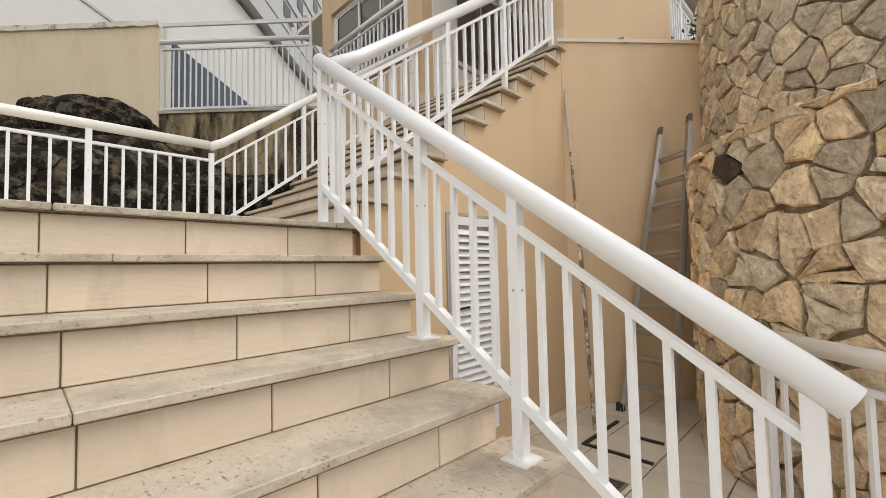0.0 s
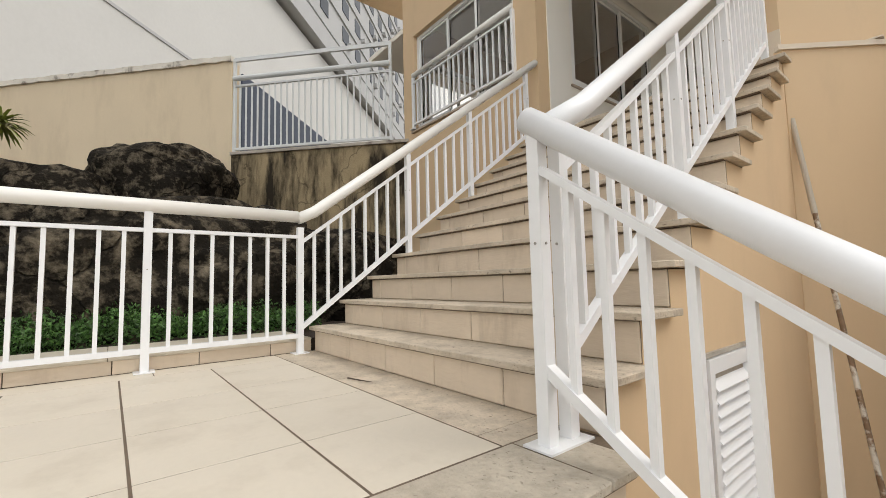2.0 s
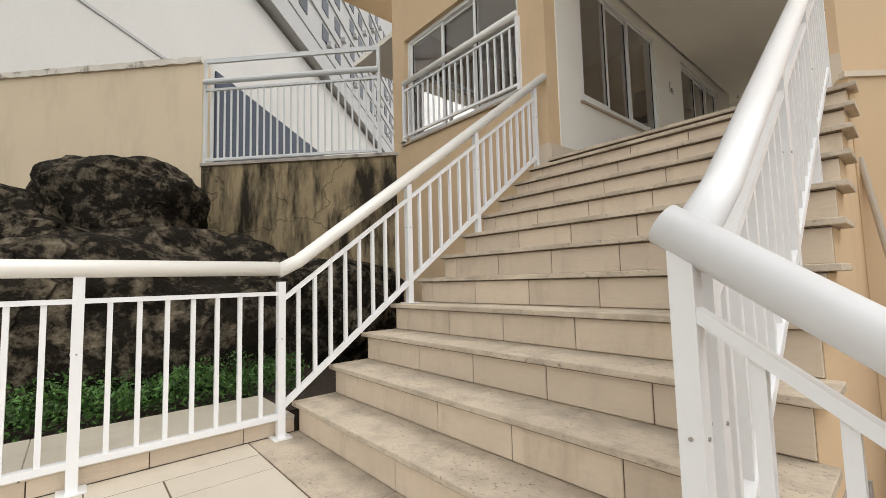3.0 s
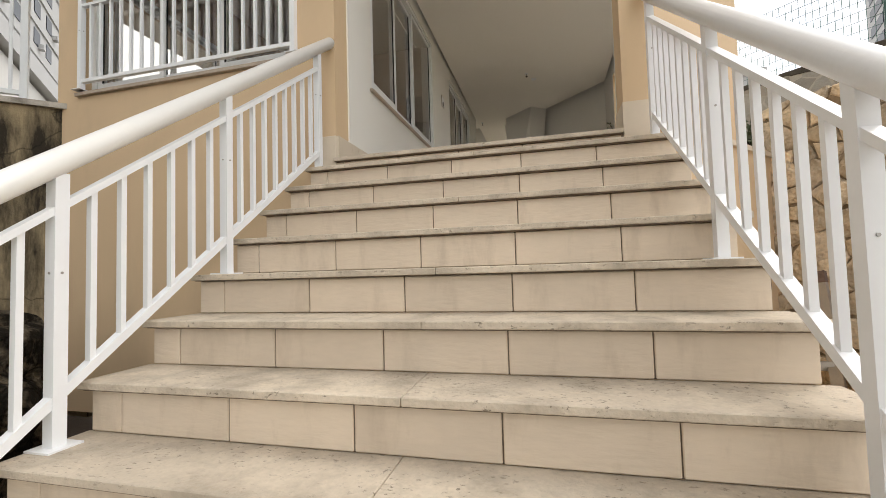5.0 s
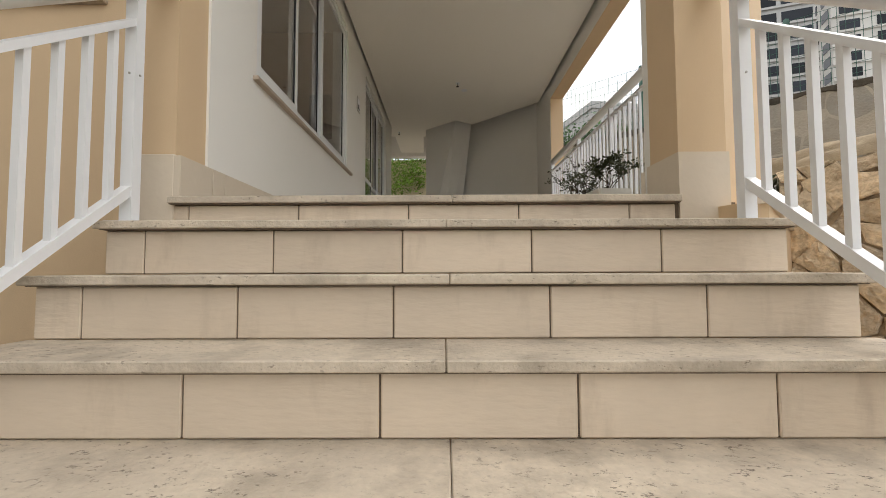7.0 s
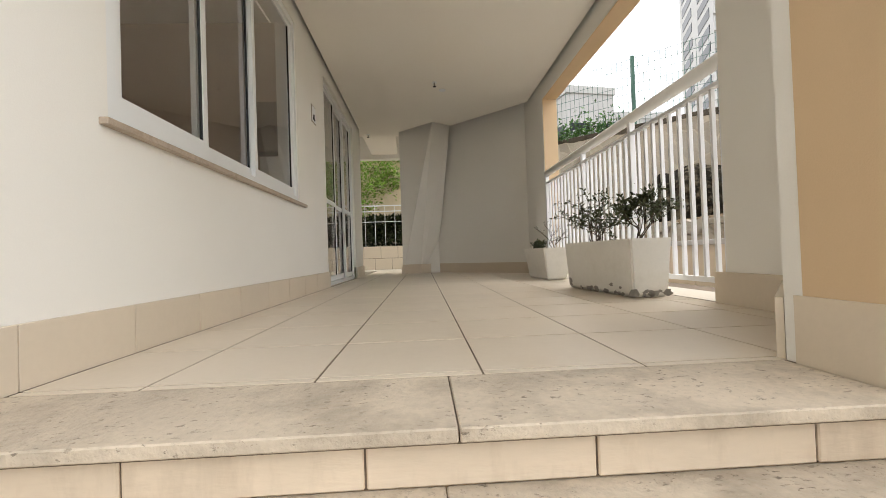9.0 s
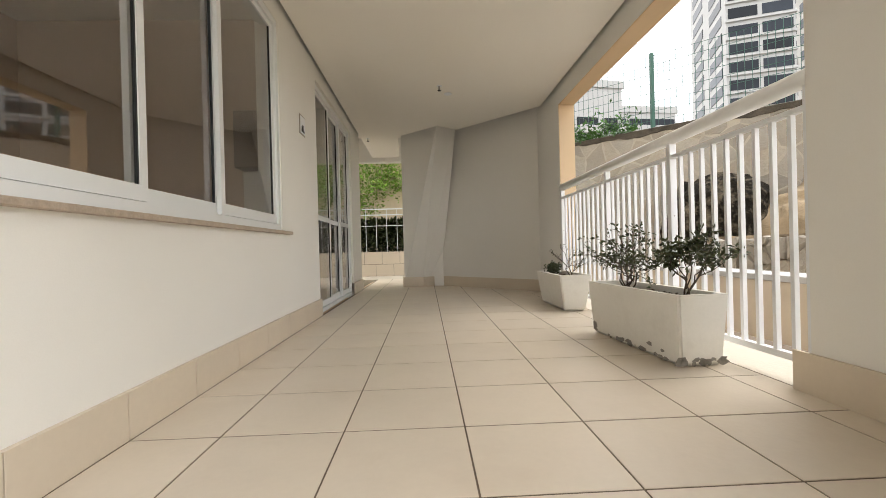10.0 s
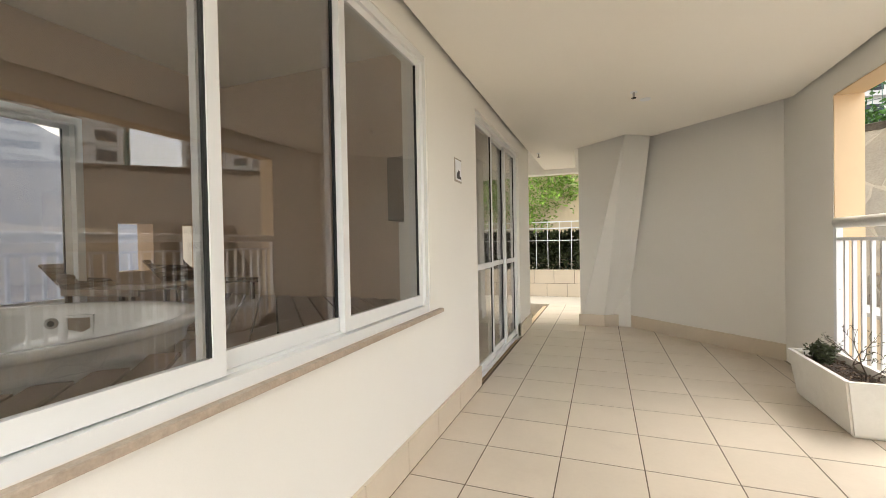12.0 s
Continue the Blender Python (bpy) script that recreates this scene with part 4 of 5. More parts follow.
shrub(0.25, 5.22, FLOOR + 0.315, 0.46, 0.75, 11, 6, 0.029, "sparse dark green shrub with thin bare twigs in the planter", 0.62)
shrub(0.29, 4.66, FLOOR + 0.315, 0.36, 0.55, 17, 4, 0.034, "leafy dark green shrub in the long planter", 1.0, (0.1, -0.25))
shrub(0.31, 6.95, FLOOR + 0.295, 0.14, 0.9, 21, 6, 0.026, "small leafy shrub in the smaller planter", 1.1)
shrub(0.33, 6.55, FLOOR + 0.295, 0.34, 0.6, 25, 3, 0.015, "thin nearly bare shrub in the smaller planter", 0.35)

# ---- spa room ----
TUB = Vector((-3.75, 4.30))
TUB_R = 0.80
laid_deck = structure(part("deck_frame", boxes((-4.74, -2.28, 3.04, 3.40, 2.722, 2.74), (-4.74, -2.28, 5.20, 6.49, 2.722, 2.74), (-2.86, -2.28, 3.40, 5.20, 2.722, 2.74), (-4.74, -4.64, 3.40, 5.20, 2.722, 2.74)), M_RUBBER), "dark timber deck of the spa room")
B_DIR, B_SIDE = Vector((-0.68, 0.733)), Vector((0.733, 0.68))
DX0, DX1, DY0, DY1 = -4.74, -2.28, 3.04, 6.49


def deck_run(c, half):
    """Start and end along the board direction of a strip whose middle lies c across, inside the room."""
    lo, hi = -9.0, 9.0
    for base, d, a0, a1 in ((B_SIDE.x, B_DIR.x, DX0, DX1), (B_SIDE.y, B_DIR.y, DY0, DY1)):
        for e in (c - half, c + half):
            u, v = sorted(((a0 - base * e) / d, (a1 - base * e) / d))
            lo, hi = max(lo, u), min(hi, v)
    return lo, hi


c_tub, s_tub = TUB.dot(B_SIDE), TUB.dot(B_DIR)
pitch, half = 0.135, 0.061

for k in range(-60, 80):
    c = k * pitch
    lo, hi = deck_run(c, half)
    if hi - lo < 0.08:
        continue
    runs = [(lo, hi)]
    near = max(0.0, abs(c - c_tub) - half)
    if near < TUB_R - 0.02:
        h = math.sqrt((TUB_R - 0.02) ** 2 - near ** 2)
        runs = [(lo, s_tub - h), (s_tub + h, hi)]
    for u, v in runs:
        if v - u < 0.06:
            continue
        bm = prism([tuple(B_SIDE * (c - half) + B_DIR * u), tuple(B_SIDE * (c + half) + B_DIR * u), tuple(B_SIDE * (c + half) + B_DIR * v), tuple(B_SIDE * (c - half) + B_DIR * v)], 2.745, 2.77)
        bmesh.ops.recalc_face_normals(bm, faces=bm.faces[:])
        bmesh.ops.bevel(bm, geom=bm.edges[:], offset=0.003, segments=1, affect="EDGES")
        part("deck_board", bm, M_DECK, laid_deck)
tub = empty("hot_tub", (TUB.x, TUB.y, 2.77))
tagged(tub, "large round white acrylic hot tub sunk into the deck", "hot tub")
bm = bmesh.new()
rings = []
for r, z in ((0.79, 0.0), (0.80, 0.075), (0.855, 0.09), (0.87, 0.105), (0.865, 0.122), (0.85, 0.13), (0.79, 0.128), (0.765, 0.115), (0.75, 0.08), (0.73, -0.10), (0.70, -0.28), (0.64, -0.33)):
    rings.append([bm.verts.new((math.cos(6.2832 * k / 64) * r, math.sin(6.2832 * k / 64) * r, z)) for k in range(64)])
for a, b in zip(rings, rings[1:]):
    for k in range(64):
        bm.faces.new((a[k], a[(k + 1) % 64], b[(k + 1) % 64], b[k]))
bm.faces.new(rings[-1])
part("shell", bm, M_TUB, tub, smooth=True)


def on_tub(angle, z, out):
    """A frame on the inner wall of the tub: across, up and inwards."""
    c = Vector((math.cos(angle), math.sin(angle), 0))
    return Matrix(((-c.y, 0, -c.x, c.x * out), (c.x, 0, -c.y, c.y * out), (0, 1, 0, z), (0, 0, 0, 1)))


JET_A, SKIM_A, FIT_Z = 2.366, 2.175, 0.02
jet = part("jet", tube([(0, 0, -0.02), (0, 0, 0.012)], 0.034, 18), M_STEEL, tub, "round grey jet nozzle")
jet.matrix_basis = on_tub(JET_A, FIT_Z, 0.742)
part("jet_core", tube([(0, 0, 0.012), (0, 0, 0.018)], 0.018, 14), M_RUBBER, jet)
skim = part("skimmer", boxes((-0.078, 0.078, 0.062, 0.078, -0.02, 0.012), (-0.078, 0.078, -0.078, -0.062, -0.02, 0.012), (-0.078, -0.062, -0.062, 0.062, -0.02, 0.012), (0.062, 0.078, -0.062, 0.062, -0.02, 0.012)), M_TUB, tub, "square skimmer frame")
skim.matrix_basis = on_tub(SKIM_A, FIT_Z - 0.035, 0.738)
part("skimmer_throat", boxes((-0.061, 0.061, -0.061, 0.061, -0.018, 0.002)), M_SILL, skim, "brown skimmer opening")


def lounger(x, y, rz):
    root = empty("deck_lounger", (x, y, 2.77))
    root.matrix_basis = pose(x, y, 2.77, 0, 0, rz) @ Matrix.Scale(0.74, 4)
    tagged(root, "dark slatted wooden lounger with raised backrest", "lounger", "loungers in the spa room")
    part("side_rail", boxes((-0.28, -0.25, -0.5, 0.35, 0.2, 0.26)), M_WOOD, root)
    part("side_rail", boxes((0.25, 0.28, -0.5, 0.35, 0.2, 0.26)), M_WOOD, root)
    for k in range(8):
        part("slat", boxes((-0.25, 0.25, -0.5 + k * 0.1, -0.42 + k * 0.1, 0.235, 0.255)), M_WOOD, root)
    bm = bmesh.new()
    for k in range(5):
        bar(bm, (-0.26, 0.36 + k * 0.062, 0.27 + k * 0.05), (0.26, 0.36 + k * 0.062, 0.27 + k * 0.05), 0.02, 0.065, up=(0, 0.78, 0.62))
    part("backrest", bm, M_WOOD, root)
    for sx in (-0.265, 0.265):
        for sy in (-0.42, 0.28):
            part("leg", boxes((sx - 0.02, sx + 0.02, sy - 0.02, sy + 0.02, 0, 0.2)), M_WOOD, root)


lounger(-4.42, 5.3, 100)
lounger(-4.35, 5.95, 95)
cabinet = empty("wall_cabinet", (-2.5, 6.36, 3.42))
tagged(cabinet, "dark wall cabinet above a white panel in the spa room", "cabinet")
part("body", boxes((-0.22, 0.22, -0.12, 0.13, 0.0, 0.5), bevel=0.006), M_WOOD, cabinet)
part("door", boxes((-0.21, 0.21, -0.135, -0.122, 0.01, 0.49)), M_WOOD, cabinet)
panel = tagged(part("service_panel", boxes((-2.72, -2.32, 6.42, 6.49, 2.77, 3.42), bevel=0.006), M_CREAM), "tall white service panel against the tan wall", "panel")

# ---- passage end garden ----
bed_wall = structure(part("planter_wall", boxes((-4.0, 0.8, 12.55, 12.75, FLOOR - 0.1, 2.62)), M_JOINT), "tiled planter wall at the end of the passage")
hedge_soil = structure(part("planter_soil", boxes((-4.0, 0.8, 12.75, 13.4, FLOOR - 0.1, 2.55)), M_SOIL))
end_wall = structure(part("wall_garden_end", boxes((-5.0, 2.0, 13.4, 13.6, 0, 5.0)), M_NWALL), "beige garden wall behind the hedge")
end_floor = structure(part("floor_passage_end", boxes((-5.0, 1.08, 11.41, 12.54, 0.0, FLOOR - 0.002)), M_LTILE), "pale tiled passage floor")
rng = random.Random(5)
spots = [((rng.uniform(-3.0, 0.2), rng.uniform(12.8, 13.1), rng.uniform(2.55, 2.98)), (0, -1, 0.4)) for k in range(1500)] + [((rng.uniform(-3.2, 0.3), rng.uniform(13.08, 13.36), rng.uniform(2.8, 3.42)), (0, -1, 0.4)) for k in range(5200)]
hedge = leaves_mesh("hedge", spots, 0.13, M_DLEAF, None, 6)
tagged(hedge, "low dark green hedge in the planter wall", "hedge", kind="stuff")
spots = []
for k in range(150):
    cx, cy = rng.uniform(-3.6, 0.4), rng.uniform(12.8, 13.5)
    cz = rng.uniform(4.0 + 0.35 * math.sin(cx * 3.1), 6.4)
    for q in range(95):
        o = Vector((rng.gauss(0, 1), rng.gauss(0, 1), rng.gauss(0, 1))) * 0.14
        spots.append(((cx + o.x, cy + o.y, cz + o.z - 0.12 * rng.random()), (0, -0.6, 0.2)))
vine = leaves_mesh("climbing_vine", spots, 0.085, M_VINE, None, 7)
tagged(vine, "bright green climber spilling over the garden wall", "vine", kind="stuff")
grid = empty("garden_grid_fence", (-1.5, 12.72, 2.62))
tagged(grid, "white wire grid fence before the hedge", "fence")
part("frame", boxes((-2.0, 2.0, -0.012, 0.012, 0.88, 0.905), (-2.0, 2.0, -0.012, 0.012, 1.02, 1.045), (-2.0, 2.0, -0.01, 0.01, 0.62, 0.635)), M_WHITE, grid)
for k in range(17):
    part("wire", boxes((-2.0 + k * 0.25 - 0.006, -2.0 + k * 0.25 + 0.006, -0.006, 0.006, 0.0, 1.02)), M_WHITE, grid)

# ---- garden and boulders beside the landing ----
def boulder(name, label, at, size, seed, rot=0.0, flat=0.0, sub=5):
    bm = bmesh.new()
    bmesh.ops.create_icosphere(bm, subdivisions=sub, radius=1.0)
    off = Vector((seed * 3.7, seed * 1.9, seed * 2.3))
    for v in bm.verts:
        d = v.co.normalized()
        q = Vector([math.copysign(abs(c) ** 0.72, c) for c in d])
        r = 1 + 0.28 * noise.noise(d * 1.1 + off) + 0.13 * noise.noise(d * 2.7 + off) + 0.05 * noise.noise(d * 7 + off) + 0.012 * noise.noise(d * 19 + off)
        crack = abs(noise.noise(d * 1.5 + off * 2))
        r -= 0.07 * max(0, 1 - crack / 0.035)
        v.co = Vector((q.x * size[0], q.y * size[1], q.z * size[2])) * r
    ob = part(name, bm, M_ROCK, smooth=True)
    ob.matrix_basis = pose(*at, 0, 0, rot)
    return tagged(ob, label, "boulder", "boulders above the garden bed")


boulder("boulder", "huge dark lichen-spotted boulder behind the landing railing", (-4.35, -0.15, 0.42), (1.0, 1.55, 0.88), 1, 10)
boulder("boulder", "dark rounded boulder lying against the beige wall", (-6.43, -0.30, 1.78), (0.7, 0.93, 0.73), 2, -43)
boulder("boulder", "broad grey boulder sloping below the beige wall", (-6.9, -2.3, 0.88), (1.0, 1.9, 1.05), 3, -30)
boulder("boulder", "low dark boulder beside the garden bed", (-4.7, -2.7, 0.4), (1.2, 1.3, 0.85), 4, 20)
boulder("boulder", "dark boulder at the foot of the stained wall", (-4.2, 1.3, 0.5), (0.9, 0.7, 0.6), 5, 40)
rng = random.Random(8)
spots = []
for k in range(15000):
    x, y = -2.84 - abs(rng.gauss(0, 0.36)), rng.uniform(-2.8, 0.6)
    spots.append(((x, y, 0.06 + rng.uniform(0.0, 0.16) * (1 + 0.8 * noise.noise(Vector((x * 3, y * 3, 1)))) + max(0, (-x - 2.8)) * 0.2), (0, 0, 0.5)))
tagged(leaves_mesh("ground_cover", spots, 0.034, M_COVER, None, 9), "green leafy ground cover at the boulder's foot", "ground cover", kind="stuff")
bm = bmesh.new()
for k in range(70):
    az, lift, ln = rng.uniform(0, 6.283), rng.uniform(-0.2, 1.3), rng.uniform(0.22, 0.36)
    out = Vector((math.cos(az) * math.cos(lift), math.sin(az) * math.cos(lift), math.sin(lift)))
    side = out.cross(Vector((0, 0, 1))).normalized()
    rows = []
    for f, w in ((0.05, 0.008), (0.4, 0.017), (0.75, 0.013), (1.0, 0.001)):
        c = out * ln * f - Vector((0, 0, 0.16 * f * f))
        rows.append((bm.verts.new(c - side * w), bm.verts.new(c + side * w)))
    for a, c in zip(rows, rows[1:]):
        bm.faces.new((a[0], a[1], c[1], c[0]))
tuft = part("leaf_tuft", bm, M_PALM)
tuft.location = (-5.5, -1.86, 2.25)
tagged(tuft, "tuft of long yellow-green leaves beside the beige wall", "plant", kind="stuff")

# fence on the stained wall
fence = empty("lot_fence", along(0.02, 0.05, 2.79))
tagged(fence, "pale grey metal fence on the stained wall", "fence")
bo = Vector(fence.location)
M_FENCE = mat("grey_white_fence_paint", (0.66, 0.68, 0.68), 0.4, 0.05, 6, 60, 0.03)
FL = 2.86
for s in (0.02, FL):
    bm = bmesh.new()
    bar(bm, along(s, 0.05, 2.79) - bo, along(s, 0.05, 4.5) - bo, 0.05, 0.05, up=tuple(WD))
    part("post", bm, M_FENCE, fence)
for z, w in ((4.48, 0.07), (4.0, 0.035), (2.86, 0.04)):
    bm = bmesh.new()
    bar(bm, along(0.02, 0.05, z) - bo, along(FL, 0.05, z) - bo, 0.04, w)
    part("rail", bm, M_FENCE, fence)
part("handrail", tube([along(0.02, 0.02, 4.13) - bo, along(FL, 0.02, 4.13) - bo], 0.045, 12), M_FENCE, fence)
bm = bmesh.new()
bar(bm, (0, 0, 0), (0, 0, 1.14), 0.022, 0.022, up=tuple(WD))
b0 = part("bar", bm, M_FENCE, fence)
b0.location = along(0.13, 0.05, 2.86) - bo
for k in range(1, 25):
    share("bar", b0.data, fence, Matrix.Translation(along(0.13 + k * 0.11, 0.05, 2.86) - bo))

# ---- yard: ladder, pole, drain, low railing ----
M_CAP = mat("rusty_cap", (0.15, 0.10, 0.08), 0.8, 0.4, 20, 80, 0.3)
ladder = empty("ladder", (0.5, 2.9, YARD))
tagged(ladder, "tall aluminium ladder leaning on the beige wall", "ladder")
lo_ = Vector(ladder.location)
A0, A1, B0, B1 = Vector((0.47, 2.80, YARD)), Vector((0.755, 3.31, 1.06)), Vector((0.95, 2.62, YARD)), Vector((1.03, 3.24, 1.10))
for a, b in ((A0, A1), (B0, B1)):
    bm = bmesh.new()
    bar(bm, a - lo_, b - lo_, 0.03, 0.065, up=(0.6, -0.75, 0.2))
    st = part("stile", bm, M_STEEL, ladder)
    side = Vector((0.02, 0.035, 0.0))
    bm = bmesh.new()
    bar(bm, a.lerp(b, 0.02) - lo_ + side, a.lerp(b, 0.955) - lo_ + side, 0.016, 0.03, up=(0.6, -0.75, 0.2))
    part("rear_stile", bm, M_STEEL, ladder)
    bm = bmesh.new()
    bar(bm, a.lerp(b, 0.985) - lo_, a.lerp(b, 1.012) - lo_, 0.033, 0.068, up=(0.6, -0.75, 0.2))
    part("end_cap", bm, M_CAP, st, "rusty brown end cap")
    part("foot", boxes((a.x - lo_.x - 0.03, a.x - lo_.x + 0.03, a.y - lo_.y - 0.03, a.y - lo_.y + 0.03, 0.0, 0.07)), M_RUBBER, st, "black rubber foot")
for k in range(10):
    f = 0.1 + 0.088 * k
    bm = bmesh.new()
    bar(bm, A0.lerp(A1, f) - lo_, B0.lerp(B1, f) - lo_, 0.03, 0.03)
    part("rung", bm, M_STEEL, ladder)
    bm = bmesh.new()
    bar(bm, A0.lerp(A1, f) - lo_ + Vector((0.02, 0.035, -0.035)), B0.lerp(B1, f) - lo_ + Vector((0.02, 0.035, -0.035)), 0.022, 0.022)
    part("rear_rung", bm, M_STEEL, ladder)
pole = tagged(part("pole", tube([(0.5, 2.2, YARD), (0.29, 2.46, 0.0), (0.085, 2.69, 1.5)], 0.014, 10), M_POLE), "long worn pole with a pale bare upper end", "pole")
part("sleeve", tube([(0.175, 2.589, 0.84), (0.0845, 2.691, 1.506)], 0.0165, 12), M_STRIP, pole, "pale bare upper end")
pole2 = tagged(part("pole", tube([(0.47, 2.26, YARD), (0.30, 2.50, -0.1)], 0.009, 8), M_STEEL), "thin steel rod leaning beside the worn pole", "pole")
drain = empty("floor_drain", (0.95, 1.45, YARD))
tagged(drain, "square dark drain grate in the tiled yard", "drain")
part("frame", boxes((-0.08, 0.08, -0.08, 0.08, 0.0, 0.004)), M_STEEL, drain)
for k in range(6):
    part("slot", boxes((-0.06, 0.06, -0.062 + k * 0.022, -0.05 + k * 0.022, 0.0042, 0.0055)), M_RUBBER, drain)
strip = tagged(part("black_strip", boxes((0.55, 0.58, 1.9, 2.5, YARD, YARD + 0.012), (0.55, 1.05, 1.87, 1.9, YARD, YARD + 0.012), (0.8, 1.0, 2.25, 2.28, YARD, YARD + 0.012)), M_RUBBER), "black plastic strips lying on the yard tiles", "strip")
yard_rail = railing("yard_railing", "low white metal railing along the foot of the stone wall", (1.72, 1.62), (2.75, 0.55), (-0.63, -0.63), (0.13, 0.83),
    [(0, YARD), (0.5, YARD), (1, YARD)], [6, 6])
bush = [((rng.gauss(1.05, 0.06), rng.gauss(3.95, 0.1), 2.15 + abs(rng.gauss(0, 0.08))), (0, -0.3, 0.8)) for k in range(200)]
tagged(leaves_mesh("wall_weed", bush, 0.07, M_DLEAF, None, 12), "small weed growing on the wall top", "weed", kind="stuff")

# ---- terrace beyond the porch railing ----
ledge = structure(part("terrace_wall", boxes((1.55, 1.75, 3.9, 11.0, 1.7, 2.36)), M_BASE), "low cream tiled terrace wall")
ledge_cap = structure(part("coping_terrace", boxes((1.5, 1.8, 3.9, 11.0, 2.362, 2.41), bevel=0.005), M_FWALL), "white coping of the terrace wall")
at_b, len_b = poly_surface([(2.3, 11.0), (2.45, 4.6)])
bank = wall_sheet(None, 1.7, 2.72, 0.5, M_MORTAR, "wall_low_stone", "low rough stone wall of the terrace bed", at_b, len_b)
boulder("boulder", "pale tan rock face under the paved wall", (4.9, 7.6, 2.7), (1.0, 1.6, 0.95), 6, 42).data.materials[0] = mat("tan_rock", (0.40, 0.31, 0.20), 0.9, 0.25, 2.5, 40, 0.8, stain=(0.2, 0.15, 0.1), samt=0.6)
# added dark boulder stands in for a dark vertical gap beside the tan rock
boulder("boulder", "dark boulder filling the dark gap under the paved wall", (3.3, 8.7, 2.7), (0.55, 0.65, 0.92), 7, 42)
wire = empty("mesh_fence", (0.9, 12.0, 4.72))
tagged(wire, "tall green welded mesh fence on the retaining wall", "fence")
wo = Vector(wire.location)
for k in range(6):
    p = Vector(at_r(0.3 + 2.45 * k + 0.75, 4.72, -0.2)) - wo
    part("post", boxes((p.x - 0.03, p.x + 0.03, p.y - 0.03, p.y + 0.03, 0, 1.45)), M_GREEN, wire)
bm = bmesh.new()
for k in range(int((len_r - 0.3) / 0.10)):
    p = Vector(at_r(0.2 + 0.10 * k, 4.72, -0.2)) - wo
    bar(bm, p, p + Vector((0, 0, 1.4)), 0.006, 0.006, up=(1, 0, 0))
for k in range(9):
    bar(bm, Vector(at_r(0.2, 4.76 + k * 0.17, -0.2)) - wo, Vector(at_r(len_r - 0.2, 4.76 + k * 0.17, -0.2)) - wo, 0.006, 0.006)
part("wire_mesh", bm, M_GREEN, wire)
wire.children[-1]["kind"] = "stuff"
spots = []
for k in range(2400):
    u = rng.uniform(0.0, 3.2)
    p = at_r(u, 4.72 + abs(rng.gauss(0, 0.2)), rng.uniform(-0.6, 0.15))
    spots.append((p, (0, -0.2, 0.3)))
tagged(leaves_mesh("wall_top_hedge", spots, 0.09, M_LEAF, None, 14), "green bushes along the top of the retaining wall", "hedge", kind="stuff")


# ---- distant buildings ----
def tower(name, label, base, angle, width, depth, z0, z1, cols, storey, wall_mat, band=0.35, balcony=(), side=0, slabs=True):
    """A block with storey bands and one window object for each opening on the two faces that show."""
    root = empty(name, (base[0], base[1], 0))
    root.matrix_basis = pose(base[0], base[1], 0, 0, 0, angle)
    tagged(root, label, "building", "distant buildings")
    part("wall", boxes((0, width, 0, depth, -2, z1)), wall_mat, root)
    part("roof_parapet", boxes((-0.2, width + 0.2, -0.2, depth + 0.2, z1, z1 + 0.9)), wall_mat, root)
    step = width / cols
    wins = {}
    z = z0
    while z + storey < z1:
        part("storey_band", boxes((-0.12, width + 0.12, -0.35, 0, z, z + band)), wall_mat, root)
        for c in range(cols):
            w = step * (0.86 if c in balcony else 0.55)
            if w not in wins:
                wins[w] = block_mesh("window", w, 0.12, storey * 0.56, M_DARKG, 0)
            share("window", wins[w], root, Matrix.Translation(((c + 0.5) * step, -0.03, z + band + storey * 0.36)))
            if c in balcony and slabs:
                key = "b%f" % w
                if key not in wins:
                    wins[key] = block_mesh("balcony", w, 0.9, storey * 0.3, wall_mat, 0)
                share("balcony", wins[key], root, Matrix.Translation(((c + 0.5) * step, -0.45, z + band + storey * 0.10)))
        ys = side or max(1, int(depth / 4))
        for c in range(ys):
            if "side" not in wins:
                wins["side"] = block_mesh("window", 0.12, depth / ys * 0.62, storey * 0.58, M_DARKG, 0)
            share("window", wins["side"], root, Matrix.Translation((-0.03, (c + 0.5) * depth / ys, z + band + storey * 0.36)))
        z += storey
    return root


tower("apartment_tower", "tall white apartment tower with dark windows in bands", (48.4, 68.7), -20, 9.4, 21, 6, 75, 2, 2.9, M_FWALL, balcony=(0, 1), side=2, slabs=False)
tower("apartment_building", "white apartment building with balconies and a stepped roof", (17.5, 53), 10, 6.5, 10, 4, 22.0, 2, 3.0, M_FWALL, balcony=(0,))
tower("apartment_building", "low modern building with long glazed bands", (24, 60), 5, 11, 8, 4, 21.0, 3, 2.8, M_FWALL, balcony=(0, 1, 2))
tower("apartment_building", "broad white apartment block with balconies and window grilles", (66, 47), -68, 46, 12, 4, 34, 10, 3.0, M_GREYW, balcony=(2, 3, 6, 7))
tower("apartment_building", "plain white slab block beside the tower", (70.5, 77.0), -20, 16, 12, 6, 66, 3, 3.0, M_GREYW)

twig = tagged(part("dry_twig", tube([(-1.18, 0.03, 0.006), (-1.08, 0.045, 0.009), (-1.02, 0.075, 0.006)], 0.004, 6, None, [1, 0.8, 0.4]), M_BARK), "thin dry twig lying on the landing border", "twig")

